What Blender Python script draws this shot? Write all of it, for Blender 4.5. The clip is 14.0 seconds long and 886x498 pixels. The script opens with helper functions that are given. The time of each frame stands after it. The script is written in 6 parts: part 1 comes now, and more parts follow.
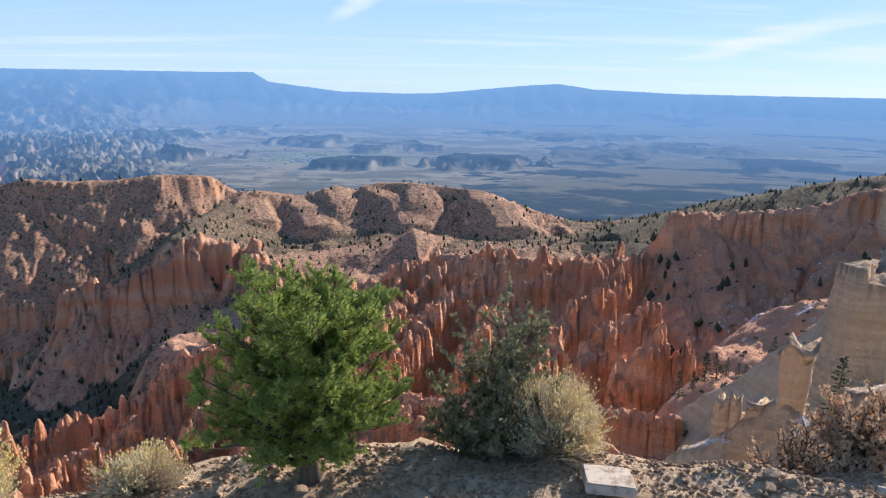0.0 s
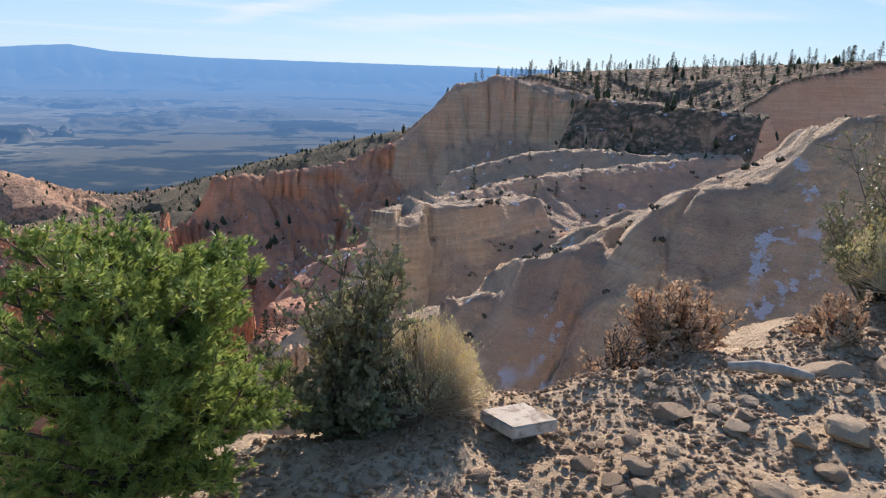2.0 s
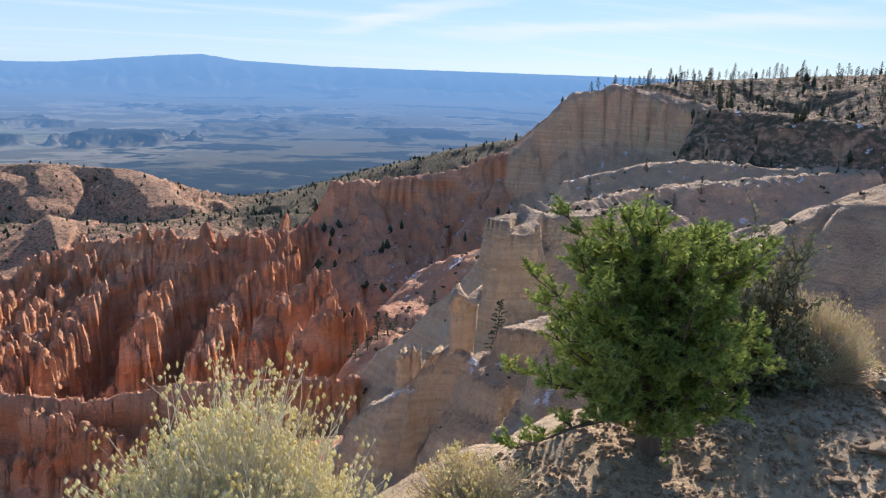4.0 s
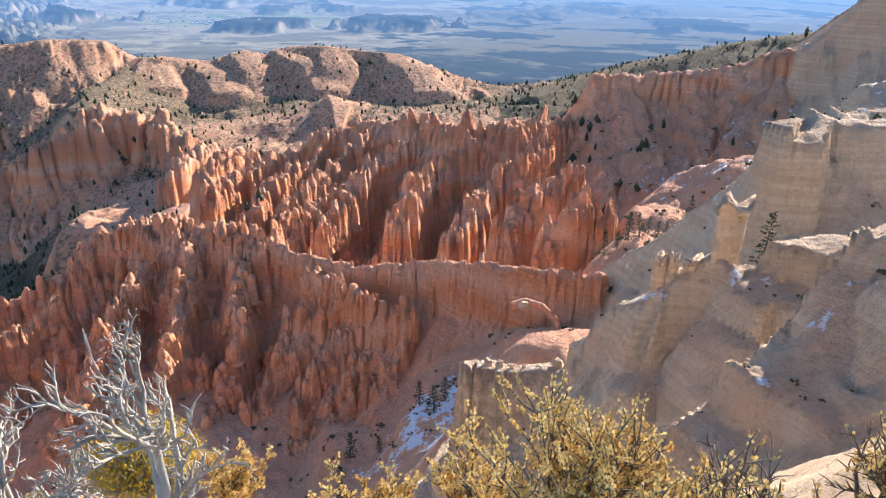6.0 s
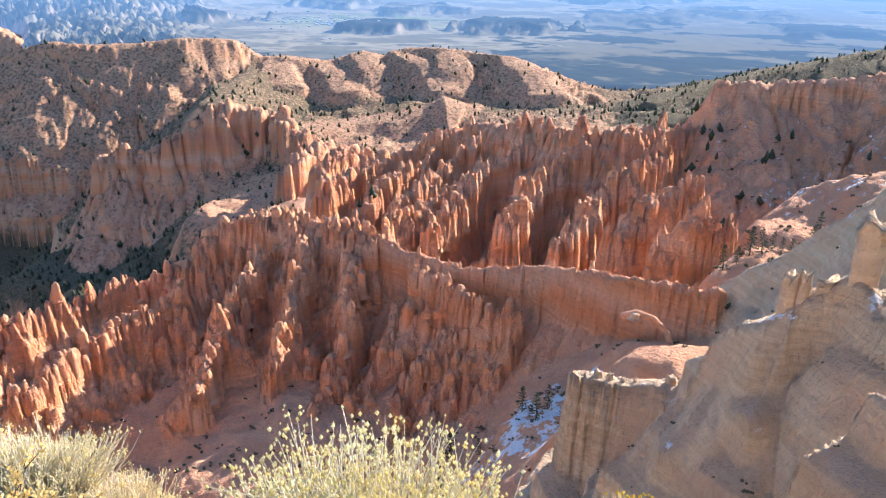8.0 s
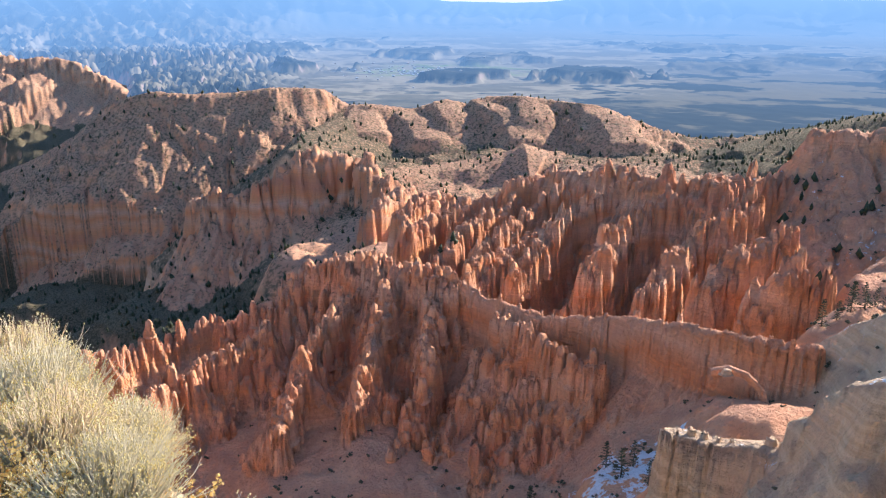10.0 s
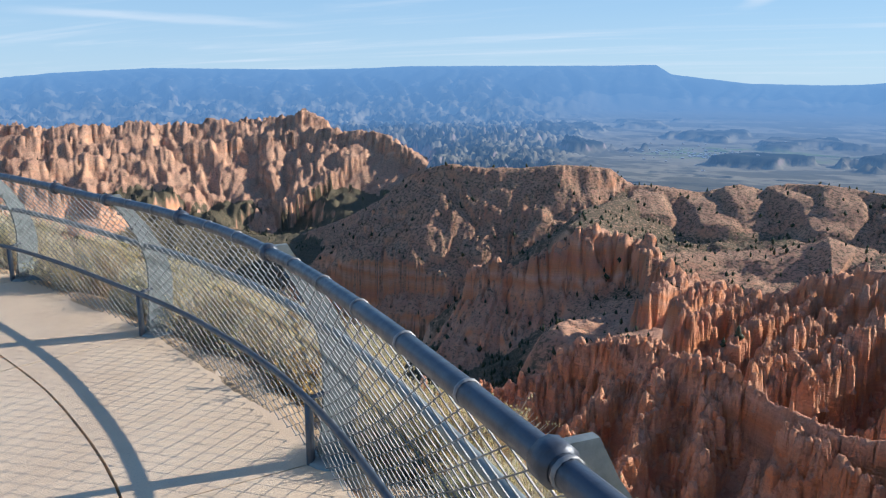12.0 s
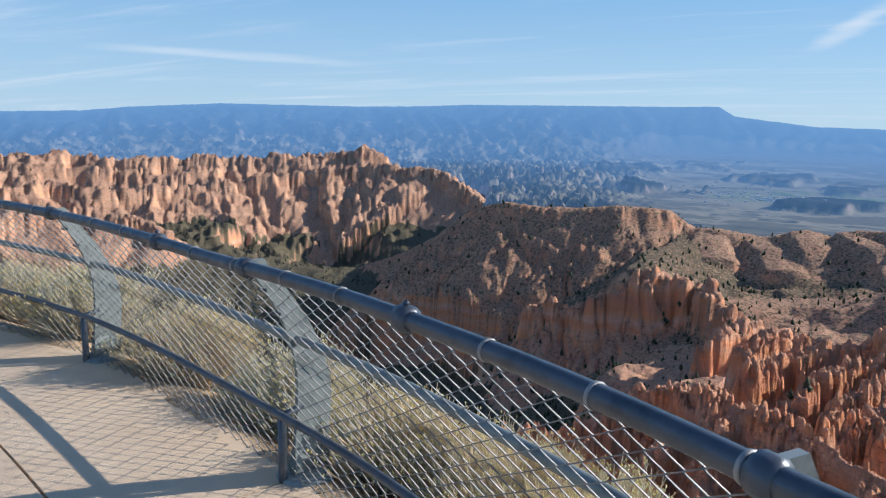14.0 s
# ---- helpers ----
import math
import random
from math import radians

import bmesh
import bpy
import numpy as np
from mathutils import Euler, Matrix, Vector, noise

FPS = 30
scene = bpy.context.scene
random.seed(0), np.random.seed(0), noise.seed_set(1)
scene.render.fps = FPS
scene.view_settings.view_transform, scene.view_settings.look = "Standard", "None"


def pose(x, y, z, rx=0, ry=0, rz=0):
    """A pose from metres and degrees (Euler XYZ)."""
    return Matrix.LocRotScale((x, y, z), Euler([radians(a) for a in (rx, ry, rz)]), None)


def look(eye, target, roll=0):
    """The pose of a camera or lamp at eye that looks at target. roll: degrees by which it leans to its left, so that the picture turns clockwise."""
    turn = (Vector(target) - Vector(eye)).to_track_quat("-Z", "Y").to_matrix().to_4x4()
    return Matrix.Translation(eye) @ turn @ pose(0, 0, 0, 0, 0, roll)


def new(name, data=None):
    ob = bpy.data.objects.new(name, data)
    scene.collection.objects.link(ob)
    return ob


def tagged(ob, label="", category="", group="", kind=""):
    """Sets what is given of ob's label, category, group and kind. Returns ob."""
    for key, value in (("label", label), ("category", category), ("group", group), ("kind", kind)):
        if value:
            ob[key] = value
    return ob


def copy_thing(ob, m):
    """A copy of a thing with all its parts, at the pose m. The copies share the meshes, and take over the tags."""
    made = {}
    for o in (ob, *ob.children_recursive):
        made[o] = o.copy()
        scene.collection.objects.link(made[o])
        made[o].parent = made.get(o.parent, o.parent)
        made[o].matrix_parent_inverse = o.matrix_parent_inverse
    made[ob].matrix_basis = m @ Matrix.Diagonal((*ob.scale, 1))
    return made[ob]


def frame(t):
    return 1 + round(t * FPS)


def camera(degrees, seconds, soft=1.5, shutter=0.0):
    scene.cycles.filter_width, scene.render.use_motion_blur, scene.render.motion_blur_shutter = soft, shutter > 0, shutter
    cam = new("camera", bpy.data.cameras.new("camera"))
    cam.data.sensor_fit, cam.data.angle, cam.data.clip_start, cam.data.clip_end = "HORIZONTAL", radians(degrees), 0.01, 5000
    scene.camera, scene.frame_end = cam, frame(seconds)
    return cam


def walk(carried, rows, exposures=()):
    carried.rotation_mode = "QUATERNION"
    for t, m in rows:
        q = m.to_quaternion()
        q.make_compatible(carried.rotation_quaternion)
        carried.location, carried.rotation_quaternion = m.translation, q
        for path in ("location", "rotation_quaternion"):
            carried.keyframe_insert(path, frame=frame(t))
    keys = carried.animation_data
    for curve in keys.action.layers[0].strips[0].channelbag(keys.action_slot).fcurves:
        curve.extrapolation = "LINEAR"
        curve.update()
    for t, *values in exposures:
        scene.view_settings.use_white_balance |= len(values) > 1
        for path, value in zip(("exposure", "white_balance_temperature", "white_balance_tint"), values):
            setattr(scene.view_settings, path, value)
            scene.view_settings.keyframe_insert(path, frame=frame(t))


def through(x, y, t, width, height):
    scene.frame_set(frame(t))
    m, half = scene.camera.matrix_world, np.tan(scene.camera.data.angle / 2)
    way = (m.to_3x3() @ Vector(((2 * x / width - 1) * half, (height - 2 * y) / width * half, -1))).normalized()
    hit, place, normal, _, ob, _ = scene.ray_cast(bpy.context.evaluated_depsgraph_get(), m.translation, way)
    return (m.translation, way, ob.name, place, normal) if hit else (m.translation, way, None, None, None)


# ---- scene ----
cam = camera(60.6, 14.0, soft=1.2)
PATH = [
    (0, (-2.103, -0.301, 2.611), (-2.082, 1.654, 2.191), 1.0),
    (0.5, (-2.346, -0.026, 2.549), (-1.994, 1.89, 2.098), 1.2),
    (1, (-2.612, 0.227, 2.457), (-1.926, 2.047, 1.991), 3.0),
    (1.5, (-2.854, 0.423, 2.387), (-1.863, 2.09, 1.897), 1.8),
    (2, (-3.102, 0.645, 2.294), (-1.992, 2.238, 1.815), 2.0),
    (2.2, (-3.216, 0.7, 2.262), (-2.041, 2.254, 1.809), 2.4),
    (4.3, (-4.962, 0.808, 2.301), (-4.216, 2.6, 1.816), 1.4),
    (4.5, (-5.239, 0.826, 2.372), (-4.586, 2.649, 1.871), 0.9),
    (5, (-5.676, 0.921, 2.346), (-5.22, 2.768, 1.732), 0.7),
    (5.5, (-6.051, 1.046, 2.278), (-5.734, 2.903, 1.605), 0.9),
    (6, (-6.423, 1.166, 2.195), (-6.184, 3.005, 1.445), 1.4),
    (6.5, (-6.773, 1.28, 2.158), (-6.659, 3.117, 1.376), 1.2),
    (7, (-7.128, 1.443, 2.15), (-7.045, 3.277, 1.359), 2.4),
    (7.5, (-7.556, 1.673, 2.111), (-7.503, 3.525, 1.357), 2.1),
    (7.7, (-7.728, 1.757, 2.109), (-7.711, 3.61, 1.357), 1.7),
    (10, (-9.84, 2.351, 2.075), (-10.082, 4.231, 1.437), 0.2),
    (10.5, (-10.431, 2.412, 2.11), (-10.782, 4.287, 1.509), -0.2),
    (11, (-11.284, 2.886, 1.98), (-11.937, 4.686, 1.4), -1.1),
    (11.3, (-11.802, 3.118, 1.95), (-12.567, 4.881, 1.395), -0.2),
    (11.5, (-11.977, 3.145, 1.955), (-12.797, 4.901, 1.462), -0.4),
    (12, (-12.6, 3.408, 1.929), (-13.529, 5.122, 1.482), 0.2),
    (12.5, (-13.196, 3.75, 1.898), (-14.229, 5.421, 1.524), -0.4),
    (13, (-13.753, 4.074, 1.849), (-14.774, 5.756, 1.492), -0.3),
    (13.5, (-14.246, 4.425, 1.794), (-15.279, 6.101, 1.442), -0.0),
    (14, (-14.763, 4.696, 1.735), (-15.827, 6.353, 1.382), 1.0),
]
# the camera's own brightness and white balance
EXPOSURES = [(0.0, 0.6, 6300, 17), (1.5, 0.5, 6350, 17), (2.5, 0.5, 6350, 17), (4.5, 0.62, 6350, 17), (6.0, 1.28, 6450, 17), (7.5, 1.43, 6450, 17), (10.0, 1.1, 6450, 17), (11.0, 0.8, 6300, 15),
             (12.5, 0.25, 5950, 12), (14.0, 0.25, 5950, 12)]
walk(cam, [(t, look(e, g, r)) for t, e, g, r in PATH], EXPOSURES)

# ---- light ----
SUN_AZ, SUN_EL = radians(43), radians(24)
world = bpy.data.worlds.new("sky")
scene.world = world
world.use_nodes = True
wn, wl = world.node_tree.nodes, world.node_tree.links
wn.clear()
w_out = wn.new("ShaderNodeOutputWorld")
w_bg = wn.new("ShaderNodeBackground")
w_sky = wn.new("ShaderNodeTexSky")
w_sky.sky_type, w_sky.sun_disc = "NISHITA", False
w_sky.sun_elevation, w_sky.sun_rotation = SUN_EL, SUN_AZ
w_sky.altitude, w_sky.air_density, w_sky.dust_density, w_sky.ozone_density = 800, 1.0, 0.3, 1.8
w_bg.inputs["Strength"].default_value = 0.10
# thin cirrus and old vapour trails, spread on a flat layer high over the land
w_co = wn.new("ShaderNodeTexCoord")
w_sep = wn.new("ShaderNodeSeparateXYZ")
wl.new(w_co.outputs["Generated"], w_sep.inputs[0])


def w_math(op, a, b=None):
    n = wn.new("ShaderNodeMath")
    n.operation = op
    for i, v in enumerate((a, b)):
        if v is not None:
            if isinstance(v, (int, float)):
                n.inputs[i].default_value = v
            else:
                wl.new(v, n.inputs[i])
    return n.outputs[0]


w_z = w_math("ADD", w_math("MAXIMUM", w_sep.outputs[2], 0.0), 0.06)
w_px, w_py = w_math("DIVIDE", w_sep.outputs[0], w_z), w_math("DIVIDE", w_sep.outputs[1], w_z)
w_cmb = wn.new("ShaderNodeCombineXYZ")
wl.new(w_px, w_cmb.inputs[0]), wl.new(w_py, w_cmb.inputs[1])


def cirrus(turn, stretch, scale, low, high, detail=6.0, rough=0.6):
    mp = wn.new("ShaderNodeMapping")
    mp.inputs["Rotation"].default_value = (0, 0, radians(turn))
    mp.inputs["Scale"].default_value = (scale, scale * stretch, 1)
    wl.new(w_cmb.outputs[0], mp.inputs[0])
    nz = wn.new("ShaderNodeTexNoise")
    nz.inputs["Scale"].default_value, nz.inputs["Detail"].default_value, nz.inputs["Roughness"].default_value = 1.0, detail, rough
    nz.inputs["Distortion"].default_value = 0.5
    wl.new(mp.outputs[0], nz.inputs["Vector"])
    rp = wn.new("ShaderNodeMapRange")
    rp.interpolation_type = "SMOOTHSTEP"
    rp.inputs[1].default_value, rp.inputs[2].default_value = low, high
    wl.new(nz.outputs[0], rp.inputs[0])
    return rp.outputs[0]


w_cloud = w_math("ADD", w_math("MULTIPLY", cirrus(35, 6.0, 0.16, 0.50, 0.82), 0.8), w_math("MULTIPLY", cirrus(-20, 3.0, 0.33, 0.52, 0.82), 0.5))


def trail(nx, ny, c, half, s0, s1, ragged):
    """An old vapour trail: a soft straight band on the cloud layer."""
    nz = wn.new("ShaderNodeTexNoise")
    nz.inputs["Scale"].default_value, nz.inputs["Detail"].default_value = ragged, 5.0
    wl.new(w_cmb.outputs[0], nz.inputs["Vector"])
    off = w_math("ADD", w_math("MULTIPLY", w_px, nx), w_math("MULTIPLY", w_py, ny))
    off = w_math("ADD", w_math("SUBTRACT", off, c), w_math("MULTIPLY", w_math("SUBTRACT", nz.outputs[0], 0.5), half * 2.5))
    along = w_math("ADD", w_math("MULTIPLY", w_px, ny), w_math("MULTIPLY", w_py, -nx))
    out = []
    for v, a, b, lo, hi in ((w_math("ABSOLUTE", off), 0.1 * half, 1.3 * half, 1.0, 0.0), (along, s0 - 0.6, s0 + 0.4, 0.0, 1.0), (along, s1 - 0.4, s1 + 1.2, 1.0, 0.0)):
        rp = wn.new("ShaderNodeMapRange")
        rp.interpolation_type = "SMOOTHSTEP"
        rp.inputs[1].default_value, rp.inputs[2].default_value, rp.inputs[3].default_value, rp.inputs[4].default_value = a, b, lo, hi
        wl.new(v, rp.inputs[0])
        out.append(rp.outputs[0])
    f = w_math("MULTIPLY", w_math("MULTIPLY", out[0], out[1]), out[2])
    return w_math("MULTIPLY", f, w_math("ADD", w_math("MULTIPLY", nz.outputs[0], 0.8), 0.15))


for tr in ((1.0, 0.025, 3.43, 0.34, -9.6, -6.2, 0.9), (0.935, 0.356, 7.56, 0.75, -6.9, -2.0, 0.6), (0.946, 0.325, 1.44, 0.12, -6.8, -5.0, 1.6), (-0.903, 0.43, 7.61, 0.34, 1.3, 2.9, 0.9)):
    w_cloud = w_math("ADD", w_cloud, trail(*tr))
w_low = wn.new("ShaderNodeMapRange")
w_low.inputs[1].default_value, w_low.inputs[2].default_value, w_low.inputs[3].default_value, w_low.inputs[4].default_value = 0.12, 0.55, 0.88, 0.0
wl.new(w_sep.outputs[2], w_low.inputs[0])
# air colour from the pale horizon up into the blue
w_air = wn.new("ShaderNodeValToRGB")
w_air.color_ramp.elements[0].position, w_air.color_ramp.elements[0].color = 0.0, (0.40, 0.54, 0.64, 1)
w_air.color_ramp.elements[1].position, w_air.color_ramp.elements[1].color = 0.27, (0.09, 0.31, 0.56, 1)
wl.new(w_sep.outputs[2], w_air.inputs[0])
w_air10 = wn.new("ShaderNodeMix")
w_air10.data_type, w_air10.blend_type = "RGBA", "MULTIPLY"
w_air10.inputs["Factor"].default_value = 1.0
w_air10.inputs[7].default_value = (10, 10, 10, 1)
wl.new(w_air.outputs[0], w_air10.inputs[6])
w_haze = wn.new("ShaderNodeMix")
w_haze.data_type = "RGBA"
wl.new(w_low.outputs[0], w_haze.inputs["Factor"])
wl.new(w_air10.outputs[2], w_haze.inputs[7])
w_fac = w_math("MINIMUM", w_cloud, 0.9)
w_mix = wn.new("ShaderNodeMix")
w_mix.data_type = "RGBA"
wl.new(w_fac, w_mix.inputs["Factor"])
w_tone = wn.new("ShaderNodeMix")
w_tone.data_type, w_tone.blend_type = "RGBA", "MULTIPLY"
w_tone.inputs["Factor"].default_value = 1.0
w_tone.inputs[7].default_value = (0.74, 1.02, 1.25, 1)
wl.new(w_sky.outputs[0], w_tone.inputs[6])
wl.new(w_tone.outputs[2], w_haze.inputs[6])
wl.new(w_haze.outputs[2], w_mix.inputs[6])
w_mix.inputs[7].default_value = (5.8, 6.5, 7.0, 1)
wl.new(w_mix.outputs[2], w_bg.inputs[0])
wl.new(w_bg.outputs[0], w_out.inputs[0])

sun = new("sun", bpy.data.lights.new("sun", "SUN"))
sun.data.energy, sun.data.angle, sun.data.color = 5.0, radians(0.6), (1.0, 0.91, 0.78)
sun.matrix_world = look((0, 0, 0), (-math.sin(SUN_AZ) * math.cos(SUN_EL), -math.cos(SUN_AZ) * math.cos(SUN_EL), -math.sin(SUN_EL)))

# ---- materials ----


class Nodes:
    """A principled material with short calls for its nodes."""

    def __init__(self, name, rough=0.9, metal=0.0, spec=0.2):
        self.mat = bpy.data.materials.new(name)
        self.mat.use_nodes = True
        self.tree = self.mat.node_tree
        self.bsdf = next(n for n in self.tree.nodes if n.type == "BSDF_PRINCIPLED")
        self.bsdf.inputs["Roughness"].default_value = rough
        self.bsdf.inputs["Metallic"].default_value = metal
        self.bsdf.inputs["Specular IOR Level"].default_value = spec
        self.geo = self.tree.nodes.new("ShaderNodeNewGeometry")
        self.obj = self.tree.nodes.new("ShaderNodeTexCoord").outputs["Object"]

    def link(self, a, b):
        self.tree.links.new(a, b)

    def put(self, socket, v):
        if isinstance(v, (int, float)):
            socket.default_value = v
        elif isinstance(v, tuple):
            socket.default_value = (*v, 1) if len(v) == 3 and socket.type == "RGBA" else v
        else:
            self.link(v, socket)

    def noise(self, scale, detail=4.0, rough=0.6, vec=None, stretch=None, colour=False):
        n = self.tree.nodes.new("ShaderNodeTexNoise")
        n.inputs["Scale"].default_value, n.inputs["Detail"].default_value, n.inputs["Roughness"].default_value = scale, detail, rough
        v = vec if vec is not None else self.geo.outputs["Position"]
        if stretch:
            m = self.tree.nodes.new("ShaderNodeMapping")
            m.inputs["Scale"].default_value = stretch
            self.link(v, m.inputs[0])
            v = m.outputs[0]
        self.link(v, n.inputs["Vector"])
        return n.outputs["Color" if colour else "Fac"]

    def math(self, op, a, b=0.0, c=None):
        n = self.tree.nodes.new("ShaderNodeMath")
        n.operation = op
        self.put(n.inputs[0], a), self.put(n.inputs[1], b)
        if c is not None:
            self.put(n.inputs[2], c)
        return n.outputs[0]

    def step(self, v, lo, hi, a=0.0, b=1.0):
        n = self.tree.nodes.new("ShaderNodeMapRange")
        n.interpolation_type = "SMOOTHSTEP"
        self.put(n.inputs[0], v)
        n.inputs[1].default_value, n.inputs[2].default_value, n.inputs[3].default_value, n.inputs[4].default_value = lo, hi, a, b
        return n.outputs[0]

    def mix(self, f, a, b, mode="MIX"):
        n = self.tree.nodes.new("ShaderNodeMix")
        n.data_type, n.blend_type = "RGBA", mode
        self.put(n.inputs["Factor"], f), self.put(n.inputs[6], a), self.put(n.inputs[7], b)
        return n.outputs[2]

    def ramp(self, v, stops):
        n = self.tree.nodes.new("ShaderNodeValToRGB")
        e = n.color_ramp.elements
        while len(e) < len(stops):
            e.new(0.5)
        for k, (p, c) in zip(e, stops):
            k.position, k.color = p, (*c, 1)
        self.put(n.inputs[0], v)
        return n.outputs[0]

    def attr(self, name):
        n = self.tree.nodes.new("ShaderNodeAttribute")
        n.attribute_name = name
        return n.outputs["Fac"]

    def axis(self, v, i):
        n = self.tree.nodes.new("ShaderNodeSeparateXYZ")
        self.link(v, n.inputs[0])
        return n.outputs[i]

    def rand(self):
        return self.tree.nodes.new("ShaderNodeObjectInfo").outputs["Random"]

    def island(self):
        return self.geo.outputs["Random Per Island"]

    def bump(self, h, strength=0.5, dist=0.1):
        n = self.tree.nodes.new("ShaderNodeBump")
        n.inputs["Strength"].default_value, n.inputs["Distance"].default_value = strength, dist
        self.put(n.inputs["Height"], h)
        self.link(n.outputs[0], self.bsdf.inputs["Normal"])

    def done(self, colour, rough=None):
        self.put(self.bsdf.inputs["Base Color"], colour)
        if rough is not None:
            self.put(self.bsdf.inputs["Roughness"], rough)
        return self.mat


def rock_colour(n, pale, veg=None, snow=None):
    """Bedded limestone: pink and orange beds by height, paler upper beds, dust on slopes and ledges, scrub and old snow."""
    pos = n.geo.outputs["Position"]
    z = n.axis(pos, 2)
    wob = n.noise(0.012, 3, 0.5)
    beds = n.math("FRACT", n.math("ADD", n.math("MULTIPLY", z, 0.021), n.math("MULTIPLY", wob, 1.3)))
    red = n.ramp(beds, [(0.0, (0.87, 0.395, 0.19)), (0.16, (0.86, 0.475, 0.29)), (0.3, (0.86, 0.355, 0.16)), (0.45, (0.87, 0.53, 0.35)), (0.62, (0.87, 0.38, 0.175)), (0.8, (0.78, 0.345, 0.20)), (1.0, (0.87, 0.395, 0.19))])
    thin = n.noise(1.0, 4, 0.65, stretch=(0.03, 0.03, 0.9))
    red = n.mix(n.step(thin, 0.35, 0.7), n.mix(0.3, red, (0.56, 0.27, 0.17)), red)
    streak = n.noise(0.5, 5, 0.65, stretch=(1, 1, 0.06))
    tan = n.mix(n.step(thin, 0.3, 0.75), (0.70, 0.51, 0.32), (0.87, 0.70, 0.48))
    tan = n.mix(n.step(n.noise(0.05, 3), 0.45, 0.7), tan, (0.72, 0.50, 0.34))
    base = n.mix(pale, red, tan)
    base = n.mix(n.step(streak, 0.48, 0.75, 0.0, 0.38), base, n.mix(pale, (0.52, 0.27, 0.19), (0.52, 0.40, 0.30)))
    pock = n.noise(0.9, 6, 0.75)
    base = n.mix(n.step(pock, 0.52, 0.68, 0.0, 0.42), base, n.mix(pale, (0.55, 0.26, 0.165), (0.46, 0.33, 0.215)))
    up = n.axis(n.geo.outputs["Normal"], 2)
    flat = n.step(up, 0.50, 0.76)
    dust = n.mix(pale, (0.64, 0.335, 0.215), (0.50, 0.375, 0.27))
    dust = n.mix(n.step(n.noise(0.09, 5, 0.6), 0.42, 0.66), dust, n.mix(pale, (0.74, 0.415, 0.26), (0.60, 0.43, 0.305)))
    dust = n.mix(n.step(n.noise(1.1, 6, 0.78), 0.50, 0.68, 0.0, 0.55), dust, n.mix(pale, (0.36, 0.195, 0.14), (0.30, 0.22, 0.165)))
    base = n.mix(n.math("MULTIPLY", flat, n.step(n.noise(0.25, 5), 0.25, 0.6, 0.5, 0.95)), base, dust)
    if veg is not None:
        scrub = n.step(n.math("ADD", n.noise(0.30, 6, 0.70), n.math("MULTIPLY", veg, 0.36)), 0.655, 0.80)
        grass = n.mix(n.step(n.noise(0.6, 4), 0.35, 0.65), (0.085, 0.08, 0.05), (0.21, 0.17, 0.11))
        soil = n.mix(n.step(n.noise(0.04, 4), 0.4, 0.65), (0.48, 0.275, 0.18), (0.58, 0.375, 0.235))
        base = n.mix(n.math("MULTIPLY", n.step(veg, 0.2, 0.75, 0.0, 0.7), n.step(up, 0.45, 0.75)), base, soil)
        base = n.mix(n.math("MULTIPLY", scrub, n.step(up, 0.45, 0.75)), base, grass)
    if snow is not None:
        patch = n.step(n.math("ADD", n.noise(0.16, 6, 0.7, stretch=(1, 1, 1)), n.math("MULTIPLY", snow, 0.45)), 0.80, 0.83)
        base = n.mix(n.math("MULTIPLY", patch, n.step(up, 0.45, 0.6)), base, (0.80, 0.83, 0.88))
    return base


def rock_bump(n, scale=1.0):
    """Lumps, thin beds that stand out, and runnels down the walls."""
    a = n.noise(0.8 * scale, 7, 0.66)
    b = n.noise(1.0, 5, 0.6, stretch=(0.08, 0.08, 1.1 * scale))
    c = n.noise(0.9 * scale, 5, 0.6, stretch=(1, 1, 0.10))
    return n.math("ADD", n.math("ADD", n.math("MULTIPLY", a, 0.8), c), n.math("MULTIPLY", b, 0.7))


def m_canyon():
    n = Nodes("canyon_rock", 0.95, 0, 0.1)
    n.bump(rock_bump(n), 1.0, 1.7)
    return n.done(rock_colour(n, n.attr("pale"), n.attr("veg"), n.attr("snow")))


def m_hoodoo():
    n = Nodes("hoodoo_rock", 0.95, 0, 0.1)
    n.bump(rock_bump(n, 1.4), 0.9, 1.3)
    tone = n.rand()
    c = rock_colour(n, 0.0)
    return n.done(n.mix(n.math("MULTIPLY", tone, 0.35), c, (0.82, 0.54, 0.37)))


def m_tan_rock():
    n = Nodes("tan_rock", 0.95, 0, 0.1)
    n.bump(rock_bump(n, 2.0), 0.8, 0.9)
    return n.done(rock_colour(n, 1.0))


